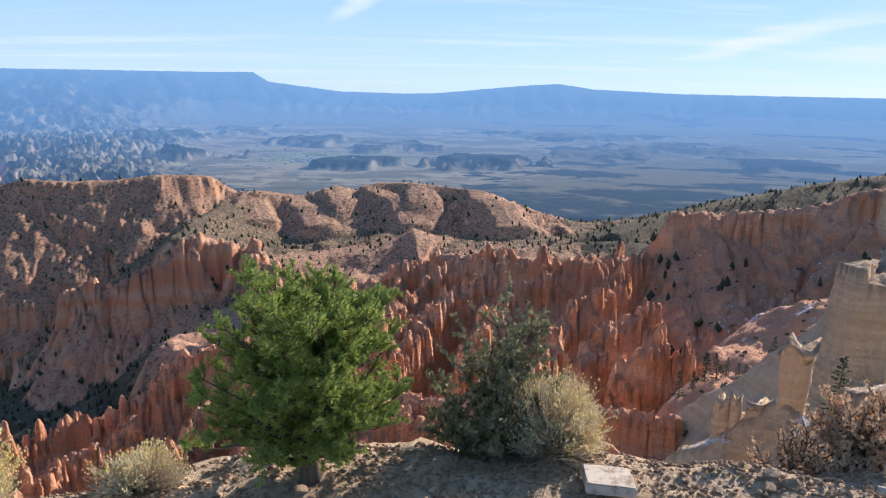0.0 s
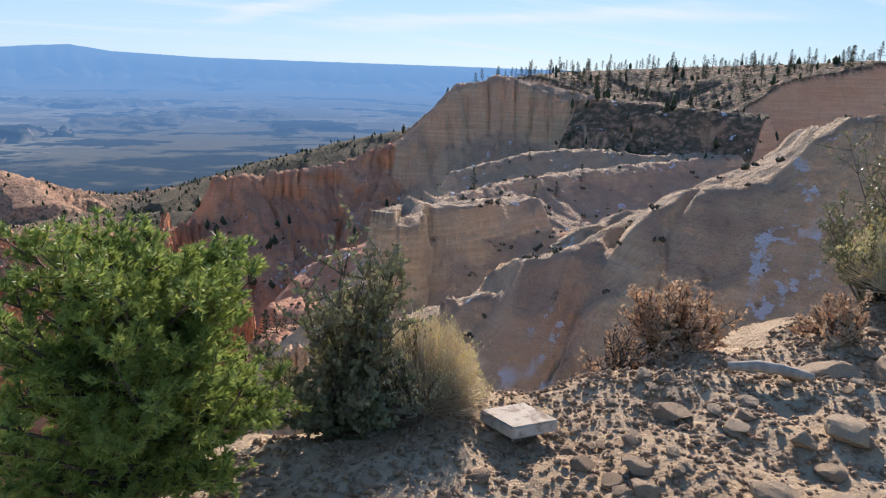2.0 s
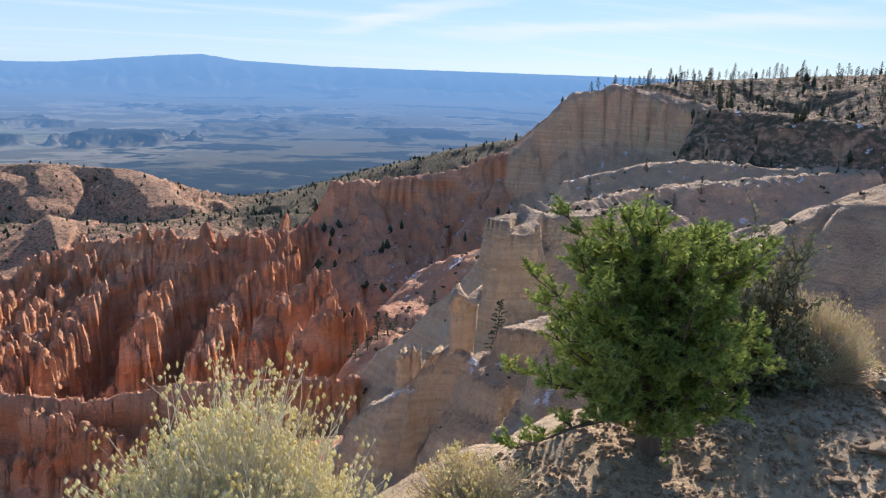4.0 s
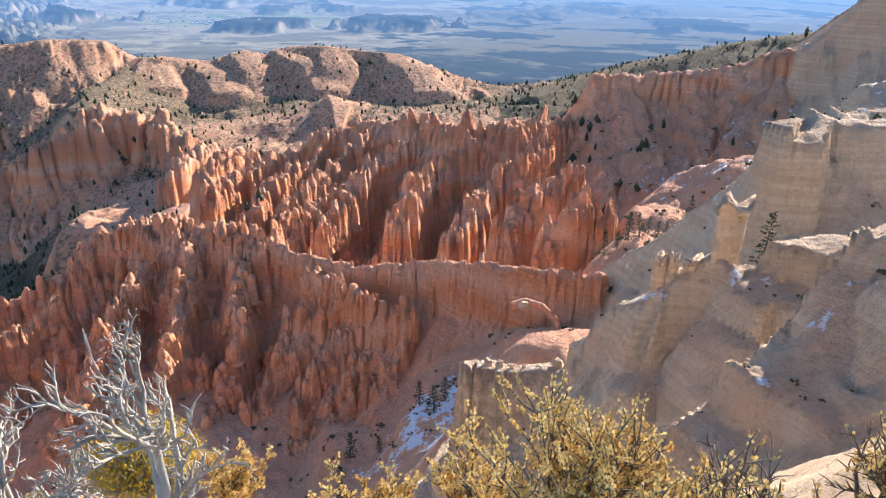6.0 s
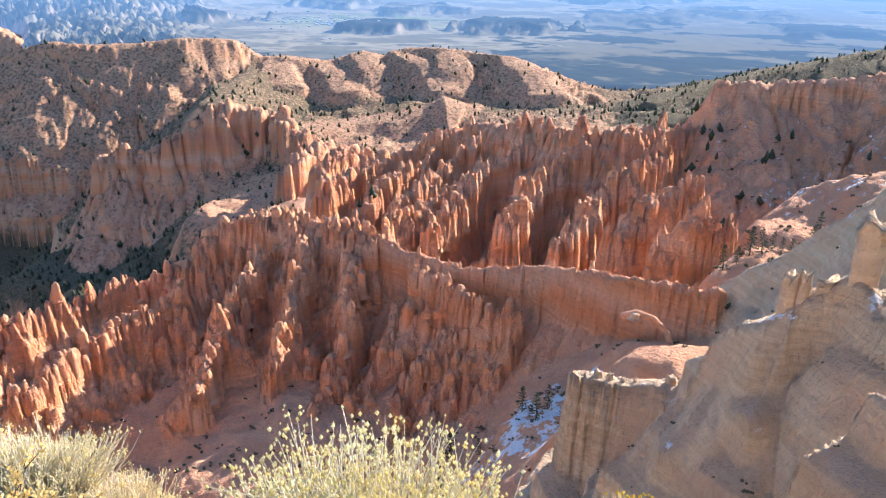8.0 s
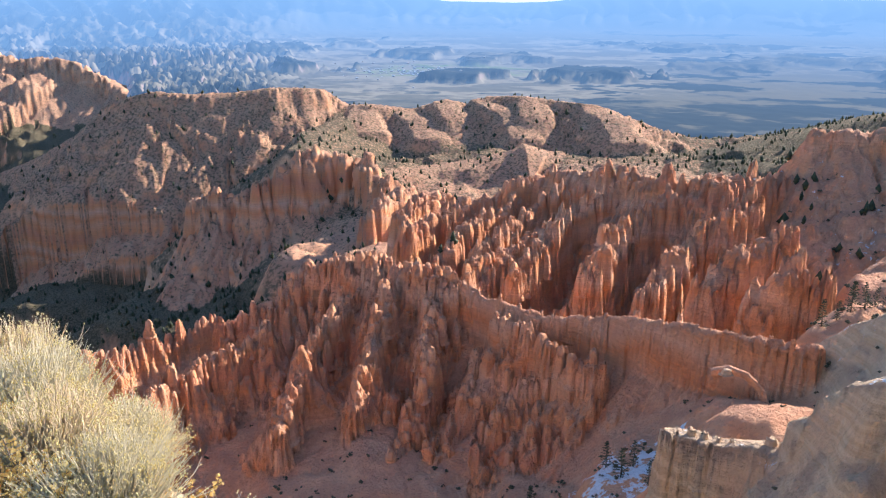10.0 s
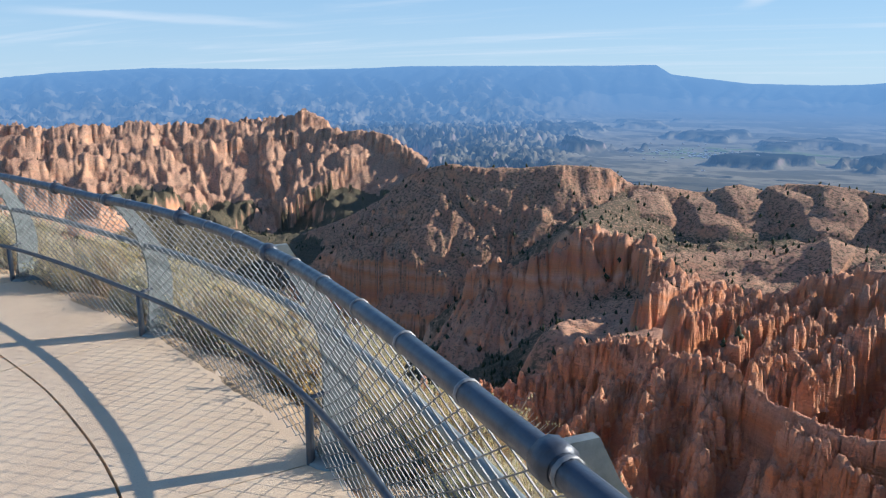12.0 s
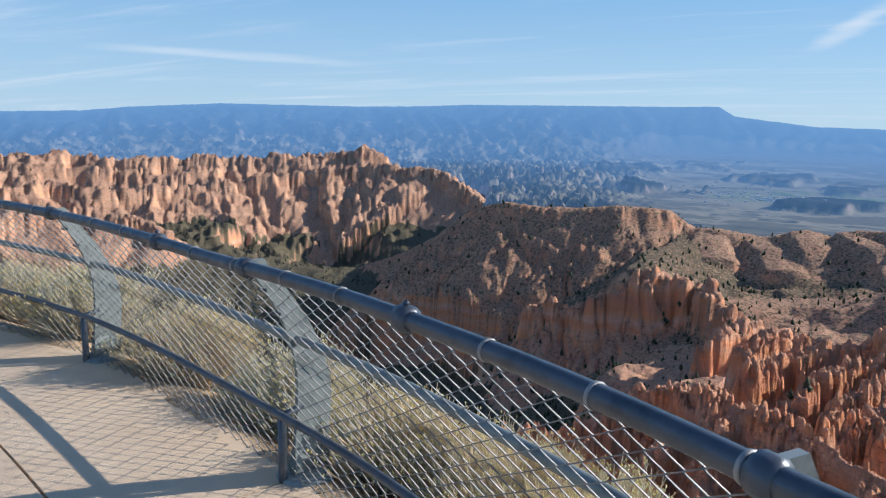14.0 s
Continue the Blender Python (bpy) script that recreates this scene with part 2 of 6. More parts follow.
def m_hazed(name, mid, pale, dark):
    """Land many kilometres off; blue air is painted as emission that thickens with distance."""
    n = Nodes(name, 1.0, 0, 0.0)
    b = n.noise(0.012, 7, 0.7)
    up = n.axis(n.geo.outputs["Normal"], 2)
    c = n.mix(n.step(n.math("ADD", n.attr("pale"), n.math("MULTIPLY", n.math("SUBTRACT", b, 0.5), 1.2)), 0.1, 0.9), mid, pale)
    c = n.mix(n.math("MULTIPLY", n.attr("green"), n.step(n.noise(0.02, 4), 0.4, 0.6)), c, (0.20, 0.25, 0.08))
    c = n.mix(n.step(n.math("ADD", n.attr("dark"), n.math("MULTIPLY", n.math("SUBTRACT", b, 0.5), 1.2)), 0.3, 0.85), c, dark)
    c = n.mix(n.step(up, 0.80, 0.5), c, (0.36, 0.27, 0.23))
    # blue emission stands in for haze, a larger share the farther off
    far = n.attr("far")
    haze_glow = n.tree.nodes.new("ShaderNodeEmission")
    n.link(n.ramp(far, [(0.0, (0.09, 0.185, 0.34)), (0.45, (0.115, 0.255, 0.49)), (0.8, (0.155, 0.335, 0.62)), (1.0, (0.185, 0.38, 0.67))]), haze_glow.inputs[0])
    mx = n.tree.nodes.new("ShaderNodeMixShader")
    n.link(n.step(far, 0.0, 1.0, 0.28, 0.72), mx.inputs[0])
    n.link(n.bsdf.outputs[0], mx.inputs[1]), n.link(haze_glow.outputs[0], mx.inputs[2])
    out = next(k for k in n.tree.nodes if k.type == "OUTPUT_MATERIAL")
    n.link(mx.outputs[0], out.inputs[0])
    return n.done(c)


def m_rim():
    n = Nodes("rim_gravel", 0.95, 0, 0.15)
    a, b, c = n.noise(1.6, 5), n.noise(14, 6, 0.7), n.noise(60, 4, 0.7)
    col = n.mix(n.step(a, 0.35, 0.65), (0.56, 0.395, 0.24), (0.66, 0.49, 0.315))
    col = n.mix(n.step(b, 0.52, 0.7), col, (0.27, 0.175, 0.11))
    col = n.mix(n.step(c, 0.56, 0.7), col, (0.68, 0.57, 0.43))
    n.bump(n.math("ADD", n.math("MULTIPLY", b, 0.8), n.math("MULTIPLY", c, 0.35)), 0.9, 0.06)
    return n.done(col)


def m_stone(name, c1, c2):
    n = Nodes(name, 0.9, 0, 0.2)
    t = n.mix(n.rand(), c1, c2)
    g = n.noise(18, 6, 0.7, vec=n.obj)
    n.bump(n.noise(30, 6, 0.7, vec=n.obj), 0.6, 0.02)
    return n.done(n.mix(n.step(g, 0.45, 0.7), t, (0.27, 0.19, 0.13)))


def m_concrete():
    n = Nodes("broomed_concrete", 0.85, 0, 0.25)
    a, b = n.noise(1.3, 6), n.noise(90, 3, 0.7)
    col = n.mix(n.step(a, 0.3, 0.7), (0.68, 0.51, 0.345), (0.76, 0.595, 0.415))
    col = n.mix(n.step(b, 0.55, 0.72), col, (0.50, 0.40, 0.30))
    n.bump(n.math("ADD", b, n.math("MULTIPLY", n.noise(1, 2, 0.5, stretch=(6, 160, 1)), 0.7)), 0.35, 0.01)
    return n.done(col)


def m_steel(name, col, rough, metal):
    n = Nodes(name, rough, metal, 0.5)
    g = n.noise(9, 6, 0.65)
    f = n.noise(140, 3)
    n.bump(f, 0.12, 0.004)
    c = n.mix(n.step(g, 0.45, 0.7), col, tuple(v * 0.62 for v in col))
    return n.done(c, n.step(n.noise(25, 4), 0.3, 0.7, rough * 0.75, rough * 1.25))


def m_leaf(name, c1, c2, c3, rough=0.6, through=0.25):
    n = Nodes(name, rough, 0, 0.3)
    c = n.mix(n.island(), c1, c2)
    c = n.mix(n.step(n.noise(7, 3), 0.45, 0.7), c, c3)
    n.bsdf.inputs["Transmission Weight"].default_value = 0.0
    tr = n.tree.nodes.new("ShaderNodeBsdfTranslucent")
    n.link(c, tr.inputs[0])
    mx = n.tree.nodes.new("ShaderNodeMixShader")
    mx.inputs[0].default_value = through
    n.link(n.bsdf.outputs[0], mx.inputs[1]), n.link(tr.outputs[0], mx.inputs[2])
    out = next(k for k in n.tree.nodes if k.type == "OUTPUT_MATERIAL")
    n.link(mx.outputs[0], out.inputs[0])
    return n.done(c)


def m_wood(name, c1, c2):
    n = Nodes(name, 0.85, 0, 0.2)
    g = n.noise(22, 6, 0.7, vec=n.obj, stretch=(1, 1, 0.25))
    n.bump(g, 0.5, 0.01)
    return n.done(n.mix(n.step(g, 0.35, 0.7), c1, c2))


CANYON, HOODOO, TAN = m_canyon(), m_hoodoo(), m_tan_rock()
VALLEY = m_hazed("hazed_land", (0.17, 0.155, 0.105), (0.31, 0.275, 0.19), (0.045, 0.055, 0.05))
VALLEY_TOWN = m_hazed("hazed_town", (0.7, 0.68, 0.64), (0.8, 0.78, 0.74), (0.5, 0.5, 0.5))
RIM = m_rim()
STONE = m_stone("rim_stone", (0.33, 0.22, 0.135), (0.52, 0.385, 0.25))
SLAB = m_stone("pale_slab", (0.58, 0.50, 0.40), (0.62, 0.53, 0.42))
CONCRETE = m_concrete()
RAIL = m_steel("dark_painted_pipe", (0.085, 0.10, 0.12), 0.38, 0.35)
POST = m_steel("green_grey_steel", (0.24, 0.275, 0.265), 0.5, 0.3)
WIRE = m_steel("galvanised_wire", (0.30, 0.305, 0.30), 0.55, 0.35)
NEEDLE = m_leaf("pinyon_needles", (0.28, 0.37, 0.085), (0.54, 0.58, 0.16), (0.22, 0.29, 0.075), 0.5, 0.5)
FOREST = m_leaf("pine_needles", (0.045, 0.065, 0.035), (0.075, 0.09, 0.045), (0.04, 0.055, 0.032), 0.7, 0.15)
SCRUB = m_leaf("scrub_leaves", (0.085, 0.085, 0.055), (0.14, 0.125, 0.075), (0.07, 0.075, 0.05), 0.8, 0.15)
MAHOGANY = m_leaf("small_dark_leaves", (0.20, 0.205, 0.09), (0.36, 0.34, 0.18), (0.25, 0.21, 0.12), 0.4, 0.4)
STRAW = m_leaf("straw_stems", (0.82, 0.71, 0.52), (0.88, 0.80, 0.64), (0.70, 0.57, 0.40), 0.8, 0.5)
SAGE = m_leaf("grey_stems", (0.78, 0.73, 0.58), (0.86, 0.82, 0.68), (0.68, 0.62, 0.47), 0.8, 0.5)
FLOWER = m_leaf("dry_flower_heads", (0.86, 0.77, 0.42), (0.90, 0.84, 0.58), (0.82, 0.70, 0.30), 0.8, 0.5)
YELLOW = m_leaf("yellow_flowers", (0.72, 0.52, 0.04), (0.78, 0.60, 0.08), (0.66, 0.45, 0.05), 0.7, 0.3)
GOLD = m_leaf("golden_leaves", (0.78, 0.54, 0.17), (0.84, 0.66, 0.30), (0.68, 0.42, 0.11), 0.7, 0.4)
RUST = m_leaf("rusty_leaves", (0.66, 0.43, 0.25), (0.74, 0.54, 0.36), (0.54, 0.33, 0.19), 0.8, 0.45)
TWIG = m_wood("dark_twigs", (0.13, 0.10, 0.075), (0.22, 0.18, 0.14))
BARK = m_wood("bark", (0.12, 0.085, 0.06), (0.20, 0.15, 0.11))
DEADWOOD = m_wood("weathered_dead_wood", (0.31, 0.275, 0.225), (0.47, 0.42, 0.35))

# ---- helpers for building ----


def part(name, bm, material, parent=None, label="", smooth=False):
    me = bpy.data.meshes.new(name)
    bm.to_mesh(me)
    bm.free()
    return part_mesh(name, me, material, parent, label, smooth)


def part_mesh(name, me, material, parent=None, label="", smooth=False):
    if material is not None and not me.materials:
        me.materials.append(material)
    if smooth:
        me.polygons.foreach_set("use_smooth", [True] * len(me.polygons))
    ob = new(name, me)
    if parent is not None:
        ob.parent = parent
    if label:
        ob["label"] = label
    return ob


def mesh_np(name, co, faces, size):
    """A mesh from numpy arrays: co (n, 3), faces (m, size)."""
    me = bpy.data.meshes.new(name)
    co, faces = np.asarray(co, np.float32), np.asarray(faces, np.int32)
    me.vertices.add(len(co)), me.loops.add(faces.size), me.polygons.add(len(faces))
    me.vertices.foreach_set("co", co.ravel())
    me.loops.foreach_set("vertex_index", faces.ravel())
    me.polygons.foreach_set("loop_start", np.arange(0, faces.size, size, dtype=np.int32))
    me.update(calc_edges=True)
    me.validate()
    return me


class Soup:
    """Gathers triangles and tubes quickly, for plants, wire and stones."""

    def __init__(self):
        self.v, self.f = [], []

    def tri(self, a, b, c):
        i = len(self.v)
        self.v += (a, b, c)
        self.f.append((i, i + 1, i + 2))

    def quad(self, a, b, c, d):
        i = len(self.v)
        self.v += (a, b, c, d)
        self.f += ((i, i + 1, i + 2), (i, i + 2, i + 3))

    def tube(self, pts, radii, sides=3):
        i0, n = len(self.v), len(pts)
        for k, p in enumerate(pts):
            d = (pts[min(k + 1, n - 1)] - pts[max(k - 1, 0)])
            d = d.normalized() if d.length > 1e-9 else Vector((0, 0, 1))
            u = d.orthogonal().normalized() if abs(d.z) > 0.95 else d.cross(Vector((0, 0, 1))).normalized()
            w = d.cross(u)
            for s in range(sides):
                a = 2 * math.pi * s / sides
                self.v.append(p + (u * math.cos(a) + w * math.sin(a)) * radii[k])
        for k in range(n - 1):
            for s in range(sides):
                a, b = i0 + k * sides + s, i0 + k * sides + (s + 1) % sides
                self.f += ((a, b, b + sides), (a, b + sides, a + sides))

    def lump(self, p, r, rng, squash=1.0):
        """A small uneven octahedron."""
        i = len(self.v)
        for d in ((1, 0, 0), (0, 1, 0), (-1, 0, 0), (0, -1, 0), (0, 0, 1), (0, 0, -1)):
            k = r * rng.uniform(0.65, 1.25)
            self.v.append(Vector((p[0] + d[0] * k, p[1] + d[1] * k, p[2] + d[2] * k * squash)))
        for a, b, c in ((0, 1, 4), (1, 2, 4), (2, 3, 4), (3, 0, 4), (1, 0, 5), (2, 1, 5), (3, 2, 5), (0, 3, 5)):
            self.f.append((i + a, i + b, i + c))

    def mesh(self, name):
        return mesh_np(name, np.array([tuple(p) for p in self.v]), self.f, 3)


def thing(name, at, label, category, group="", turn=0.0):
    ob = new(name)
    ob.empty_display_size = 0.2
    ob.matrix_basis = pose(*at, 0, 0, turn)
    return tagged(ob, label, category, group)


# ---- noise on arrays ----
_perm = np.random.RandomState(7).permutation(256)
_perm = np.concatenate([_perm, _perm])
_grad = np.random.RandomState(8).uniform(0, 2 * np.pi, 256)
_gx, _gy = np.cos(_grad), np.sin(_grad)


def pnoise(x, y):
    xi, yi = np.floor(x).astype(np.int64), np.floor(y).astype(np.int64)
    xf, yf = x - xi, y - yi
    u, v = xf * xf * xf * (xf * (xf * 6 - 15) + 10), yf * yf * yf * (yf * (yf * 6 - 15) + 10)
    xi, yi = xi & 255, yi & 255
    x1, y1 = (xi + 1) & 255, (yi + 1) & 255

    def g(a, b, dx, dy):
        h = _perm[_perm[a] + b]
        return _gx[h] * dx + _gy[h] * dy

    top = g(xi, yi, xf, yf) * (1 - u) + g(x1, yi, xf - 1, yf) * u
    low = g(xi, y1, xf, yf - 1) * (1 - u) + g(x1, y1, xf - 1, yf - 1) * u
    return (top * (1 - v) + low * v) * 1.5


def fbm(x, y, octaves=4, gain=0.5):
    out, a = 0, 1.0
    for k in range(octaves):
        out = out + a * pnoise(x * 2 ** k + 17.3 * k, y * 2 ** k - 9.1 * k)
        a *= gain
    return out


def smooth(x, lo, hi):
    t = np.clip((x - lo) / (hi - lo), 0, 1)
    return t * t * (3 - 2 * t)



# ---- the land ----
# landforms: crest line (x, y, z), half width of the cap, cliff height, cliff width, talus slope,
# kind, flute spacing and depth, gully spacing and depth
LANDFORMS = {}
LANDFORMS["near_spur"] = ([(47.6, 92.4, -38.3), (57.7, 92.9, -36.2), (65.6, 94.5, -35.5), (77.1, 94.0, -32.5), (91.2, 89.8, -29.4), (101.3, 87.0, -25.8), (109.5, 82.7, -20.6), (96.0, 63.1, -10.2), (72.9, 43.0, -3.2), (62.0, 33.0, -1.0)],
    1, 3, 3, (1.1, 0.48), "tan", 5, 0.8, 9, 3.4)
LANDFORMS["near_spur_foot"] = ([(45.1, 96.1, -39.2), (39.0, 97.0, -44.0), (33.9, 101.5, -48.2), (32.0, 104.3, -52.7), (30.7, 108.0, -60.9)],
    1.5, 9, 3, (1.0, 0.9), "tan", 8, 0.8, 12, 1.2)
LANDFORMS["near_block"] = ([(33.0, 106.1, -61.3), (27.6, 109.1, -63.6), (21.8, 111.8, -65.9), (14.6, 114.5, -66.6)],
    2.2, 15, 1.4, (0.75, 1.1), "tan", 3.5, 0.5, 8, 0.8)
LANDFORMS["block_spur"] = ([(105.2, 167, -34.5), (117.9, 180, -36.5), (166, 203, -37.2), (204, 215, -37.6), (244, 216, -36.8), (301, 207, -34.3)],
    1.2, 4, 4, (1.15, 0.5), "tan", 8, 1, 14, 1.8)
LANDFORMS["block_prow"] = ([(77.8, 133.6, -28.7), (107.3, 169, -34.9)],
    5, 32, 5, (1.3, 0.8), "tan", 7, 0.7, 14, 1)
LANDFORMS["block_face"] = ([(84.1, 142.6, -30.4), (91.2, 140.3, -29.7), (101.9, 139.8, -29.6), (121.3, 147.0, -30.4)],
    3, 7, 4, (1.2, 0.8), "tan", 9, 0.7, 14, 1.2)
LANDFORMS["pale_spur"] = ([(182, 260, -42.4), (210, 257, -37.1), (231, 252, -34.0), (248, 242, -33.4), (262, 226, -35.2), (315, 222, -34.8)],
    1, 3, 4, (0.9, 0.5), "tan", 9, 1, 16, 2)
LANDFORMS["far_cliff"] = ([(220, 361, -40.3), (239, 352, -15.7), (245, 350, -10.4), (268, 339, -5.4), (280, 322, -7.6), (294, 294, -12.9)],
    4, 27, 7, 0.6, "cliff", 11, 1.6, 20, 4)
LANDFORMS["far_slope"] = ([(294, 294, -13.5), (310, 270, -14.4), (320, 248, -14.9), (332, 222, -17.5)],
    6, 2, 4, 0.62, "wood", 14, 1.5, 22, 5)
LANDFORMS["far_plateau"] = ([(355, 402, -4.1), (407, 408, -0.6), (460, 378, 4.0), (484, 329, 7.1), (479, 280, 9.0), (461, 229, 11.6)],
    10, 0, 1, 0.2, "wood", 20, 0, 60, 2)
LANDFORMS["red_wall"] = ([(128.3, 404, -62.3), (138.2, 402, -59.9), (152, 403, -61.7), (193, 393, -56.6), (209, 385, -49.3), (220, 366, -41.5)],
    2, 14, 4, 0.52, "red", 6, 2.2, 12, 4.5)
LANDFORMS["field_crest"] = ([(124.6, 398, -82.7), (108.5, 390, -81.3), (91.9, 381, -83.0), (72.3, 371, -80.2), (58.8, 381, -84.6), (45.9, 403, -90.2), (33.0, 430, -92.5), (18.2, 456, -96.1), (-1.9, 482, -105.2), (-26.8, 476, -112.8), (-47.9, 470, -120.9), (-61.4, 463, -124.4)],
    3, 16, 5, 0.75, "orange", 7, 2.4, 13, 4.5)
LANDFORMS["forest_ridge"] = ([(211, 875, -162), (260, 913, -156), (336, 941, -141.6), (413, 964, -128.9), (490, 982, -115.1), (579, 991, -104.2), (672, 991, -92.7)],
    8, 0, 1, 0.3, "forest", 30, 0, 70, 4)
LANDFORMS["hump_ridge"] = ([(-297, 1073, -150), (-250, 1054, -146.2), (-191, 1066, -152), (-145.3, 1073, -138.5), (-106.6, 1072, -145.5), (-86.9, 1068, -133.1), (-28.9, 1061, -131.1), (9.6, 1051, -134.6), (61.8, 1029, -136.6), (83.0, 1008, -142.3), (100.4, 986, -158), (139.1, 970, -167), (164, 946, -171)],
    4, 3, 6, 0.55, "hump", 20, 2, 62, 26)
LANDFORMS["hump_rib_0"] = ([(-257, 1051, -148.3), (-250, 1008, -152), (-229, 956, -165)],
    9, 1, 9, (0.5, 0.4), "hump", 14, 3, 22, 9)
LANDFORMS["hump_rib_1"] = ([(-201, 1058, -153), (-170, 1010, -156), (-150, 952, -169)],
    9, 1, 9, (0.36, 0.5), "hump", 14, 3, 22, 9)
LANDFORMS["hump_rib_2"] = ([(-141.6, 1067, -140.0), (-123.6, 1009, -149.6), (-96.4, 972, -178)],
    9, 1, 9, (0.5, 0.4), "hump", 14, 3, 22, 9)
LANDFORMS["hump_rib_3"] = ([(-92.0, 1064, -135.7), (-53.1, 1022, -145.3), (-27.2, 954, -166)],
    9, 1, 9, (0.36, 0.5), "hump", 14, 3, 22, 9)
LANDFORMS["hump_rib_4"] = ([(-24.9, 1055, -132.5), (-17.4, 1003, -145.3), (2.7, 956, -176)],
    9, 1, 9, (0.5, 0.4), "hump", 14, 3, 22, 9)
LANDFORMS["hump_rib_5"] = ([(55.6, 1024, -138.2), (80.3, 962, -141.9), (92.7, 907, -159)],
    9, 1, 9, (0.36, 0.5), "hump", 14, 3, 22, 9)
LANDFORMS["hump_low"] = ([(162, 926, -182), (187, 880, -174), (212, 823, -163), (229, 766, -155)],
    6, 1, 4, 0.3, "forest", 20, 1, 50, 5)
LANDFORMS["long_ridge"] = ([(-1244, 1240, -417), (-1086, 1183, -360), (-955, 1138, -305), (-774, 1076, -238), (-652, 1014, -181), (-598, 976, -145.8), (-565, 961, -132.0), (-523, 962, -121.5), (-483, 971, -125.9), (-423, 993, -124.8), (-380, 1010, -120.2), (-341, 1039, -122.6), (-315, 1058, -126.2), (-292, 1064, -144.6), (-272, 1064, -156)],
    5, 6, 7, 0.80, "long", 12, 3, 30, 9)
LANDFORMS["long_band"] = ([(-588, 959, -210), (-532, 945, -190), (-483, 938, -174), (-442, 941, -165), (-401, 942, -172), (-366, 935, -176)],
    3, 18, 8, 0.7, "orange", 12, 5, 26, 6)
LANDFORMS["massif_back"] = ([(-290, 1075, -156), (-277, 985, -156), (-282, 880, -156), (-259, 771, -153)],
    8, 0, 5, (0.42, 0.85), "grass", 14, 1, 40, 5)
LANDFORMS["massif"] = ([(-251, 742, -151), (-236, 752, -148.9), (-191, 749, -158), (-172, 723, -166), (-146.9, 687, -172), (-109.8, 633, -162)],
    4, 58, 17, 0.55, "orange", 15, 6.5, 26, 7)
LANDFORMS["massif_spur"] = ([(-244, 744, -152), (-260, 729, -163), (-290, 718, -181), (-327, 713, -193), (-359, 720, -199)],
    4, 28, 11, 0.74, "orange", 13, 6, 28, 8)
LANDFORMS["dome"] = ([(-175, 814, -185), (-130.1, 842, -186), (-81.1, 858, -181), (-49.6, 868, -174), (-27.2, 871, -163), (2.1, 872, -172), (21.6, 861, -178)],
    14, 0, 8, 0.36, "hump", 20, 1, 35, 3)
LANDFORMS["wall"] = ([(64.9, 194, -84.7), (57.3, 197, -85.8), (51.8, 201, -86.7), (43.6, 208, -88.5), (32.0, 220, -92.0), (19.5, 236, -97.7), (8.8, 247, -103.3), (-5.0, 256, -107.8), (-17.8, 265, -107.3), (-29.0, 273, -108.3), (-41.0, 284, -105.1)],
    1.6, 17, 1.6, 0.72, "orange", 3.2, 0.7, 9, 1.2)
LANDFORMS["bastion"] = ([(-41.0, 284, -104.3), (-50.5, 288, -104.0), (-65.9, 298, -106.9), (-82.3, 308, -108.7), (-100.2, 320, -113.9), (-114.8, 322, -118.1), (-123.3, 315, -126.3), (-133.9, 310, -134.6)],
    5, 12, 3, 0.8, "orange", 3.6, 1.5, 9, 3)
LANDFORMS["tail"] = ([(-134.0, 310, -135.7), (-146.6, 309, -141.3), (-156, 307, -141.2), (-166, 296, -142.6), (-175, 283, -140.8), (-187, 264, -141.3), (-194, 236, -141.2)],
    1.5, 9, 2.5, 0.75, "orange", 4.5, 1.3, 10, 2.5)
LANDFORMS["tail_low"] = ([(-119.1, 278, -127.9), (-128.2, 265, -133.1), (-136.9, 255, -133.1), (-144.3, 240, -134.3), (-146.6, 228, -136.5), (-154, 213, -139.6)],
    1.5, 10, 2.5, 0.75, "orange", 4.5, 1.3, 10, 2.5)
LANDFORMS["step"] = ([(-21.7, 259, -109.8), (-8.9, 246, -110.6), (2.7, 229, -111.1), (11.3, 223, -108.8)],
    2, 12, 1.6, 0.75, "orange", 4, 0.8, 8, 1.5)
LANDFORMS["rib_a"] = ([(-88.1, 290, -117.6), (-92.2, 263, -121.6), (-92.2, 247, -126.6), (-94.6, 234, -132.8), (-93.7, 217, -140.2)],
    1.4, 14, 2.6, 0.85, "orange", 4, 1.4, 8, 2)
LANDFORMS["rib_b"] = ([(-68.2, 285, -110.0), (-69.6, 262, -119.4), (-69.0, 244, -125.3), (-69.9, 228, -133.4)],
    1.4, 13, 2.6, 0.85, "orange", 4, 1.4, 8, 2)
LANDFORMS["rib_c"] = ([(-48.7, 274, -107.7), (-49.9, 258, -120.4), (-45.0, 244, -126.9), (-49.1, 230, -136.2), (-54.8, 216, -143.4)],
    1.4, 14, 2.6, 0.85, "orange", 4, 1.4, 8, 2)
LANDFORMS["rib_d"] = ([(-29.2, 248, -125.6), (-32.0, 238, -130.5), (-35.3, 228, -138.0), (-39.4, 213, -145.3)],
    1.4, 13, 2.6, 0.85, "orange", 4, 1.4, 8, 2)
LANDFORMS["rib_e"] = ([(-7.5, 238, -126.1), (-17.8, 227, -130.6), (-25.7, 217, -138.6)],
    1.2, 6, 2, 0.8, "orange", 4, 1.2, 8, 2)
LANDFORMS["fin_0"] = ([(89.3, 259, -85.6), (79.3, 259, -79.6), (70.3, 252, -87.9), (60.5, 242, -100.3)],
    2.0, 34, 5.0, 1.35, "orange", 5.6, 2.2, 9, 2)
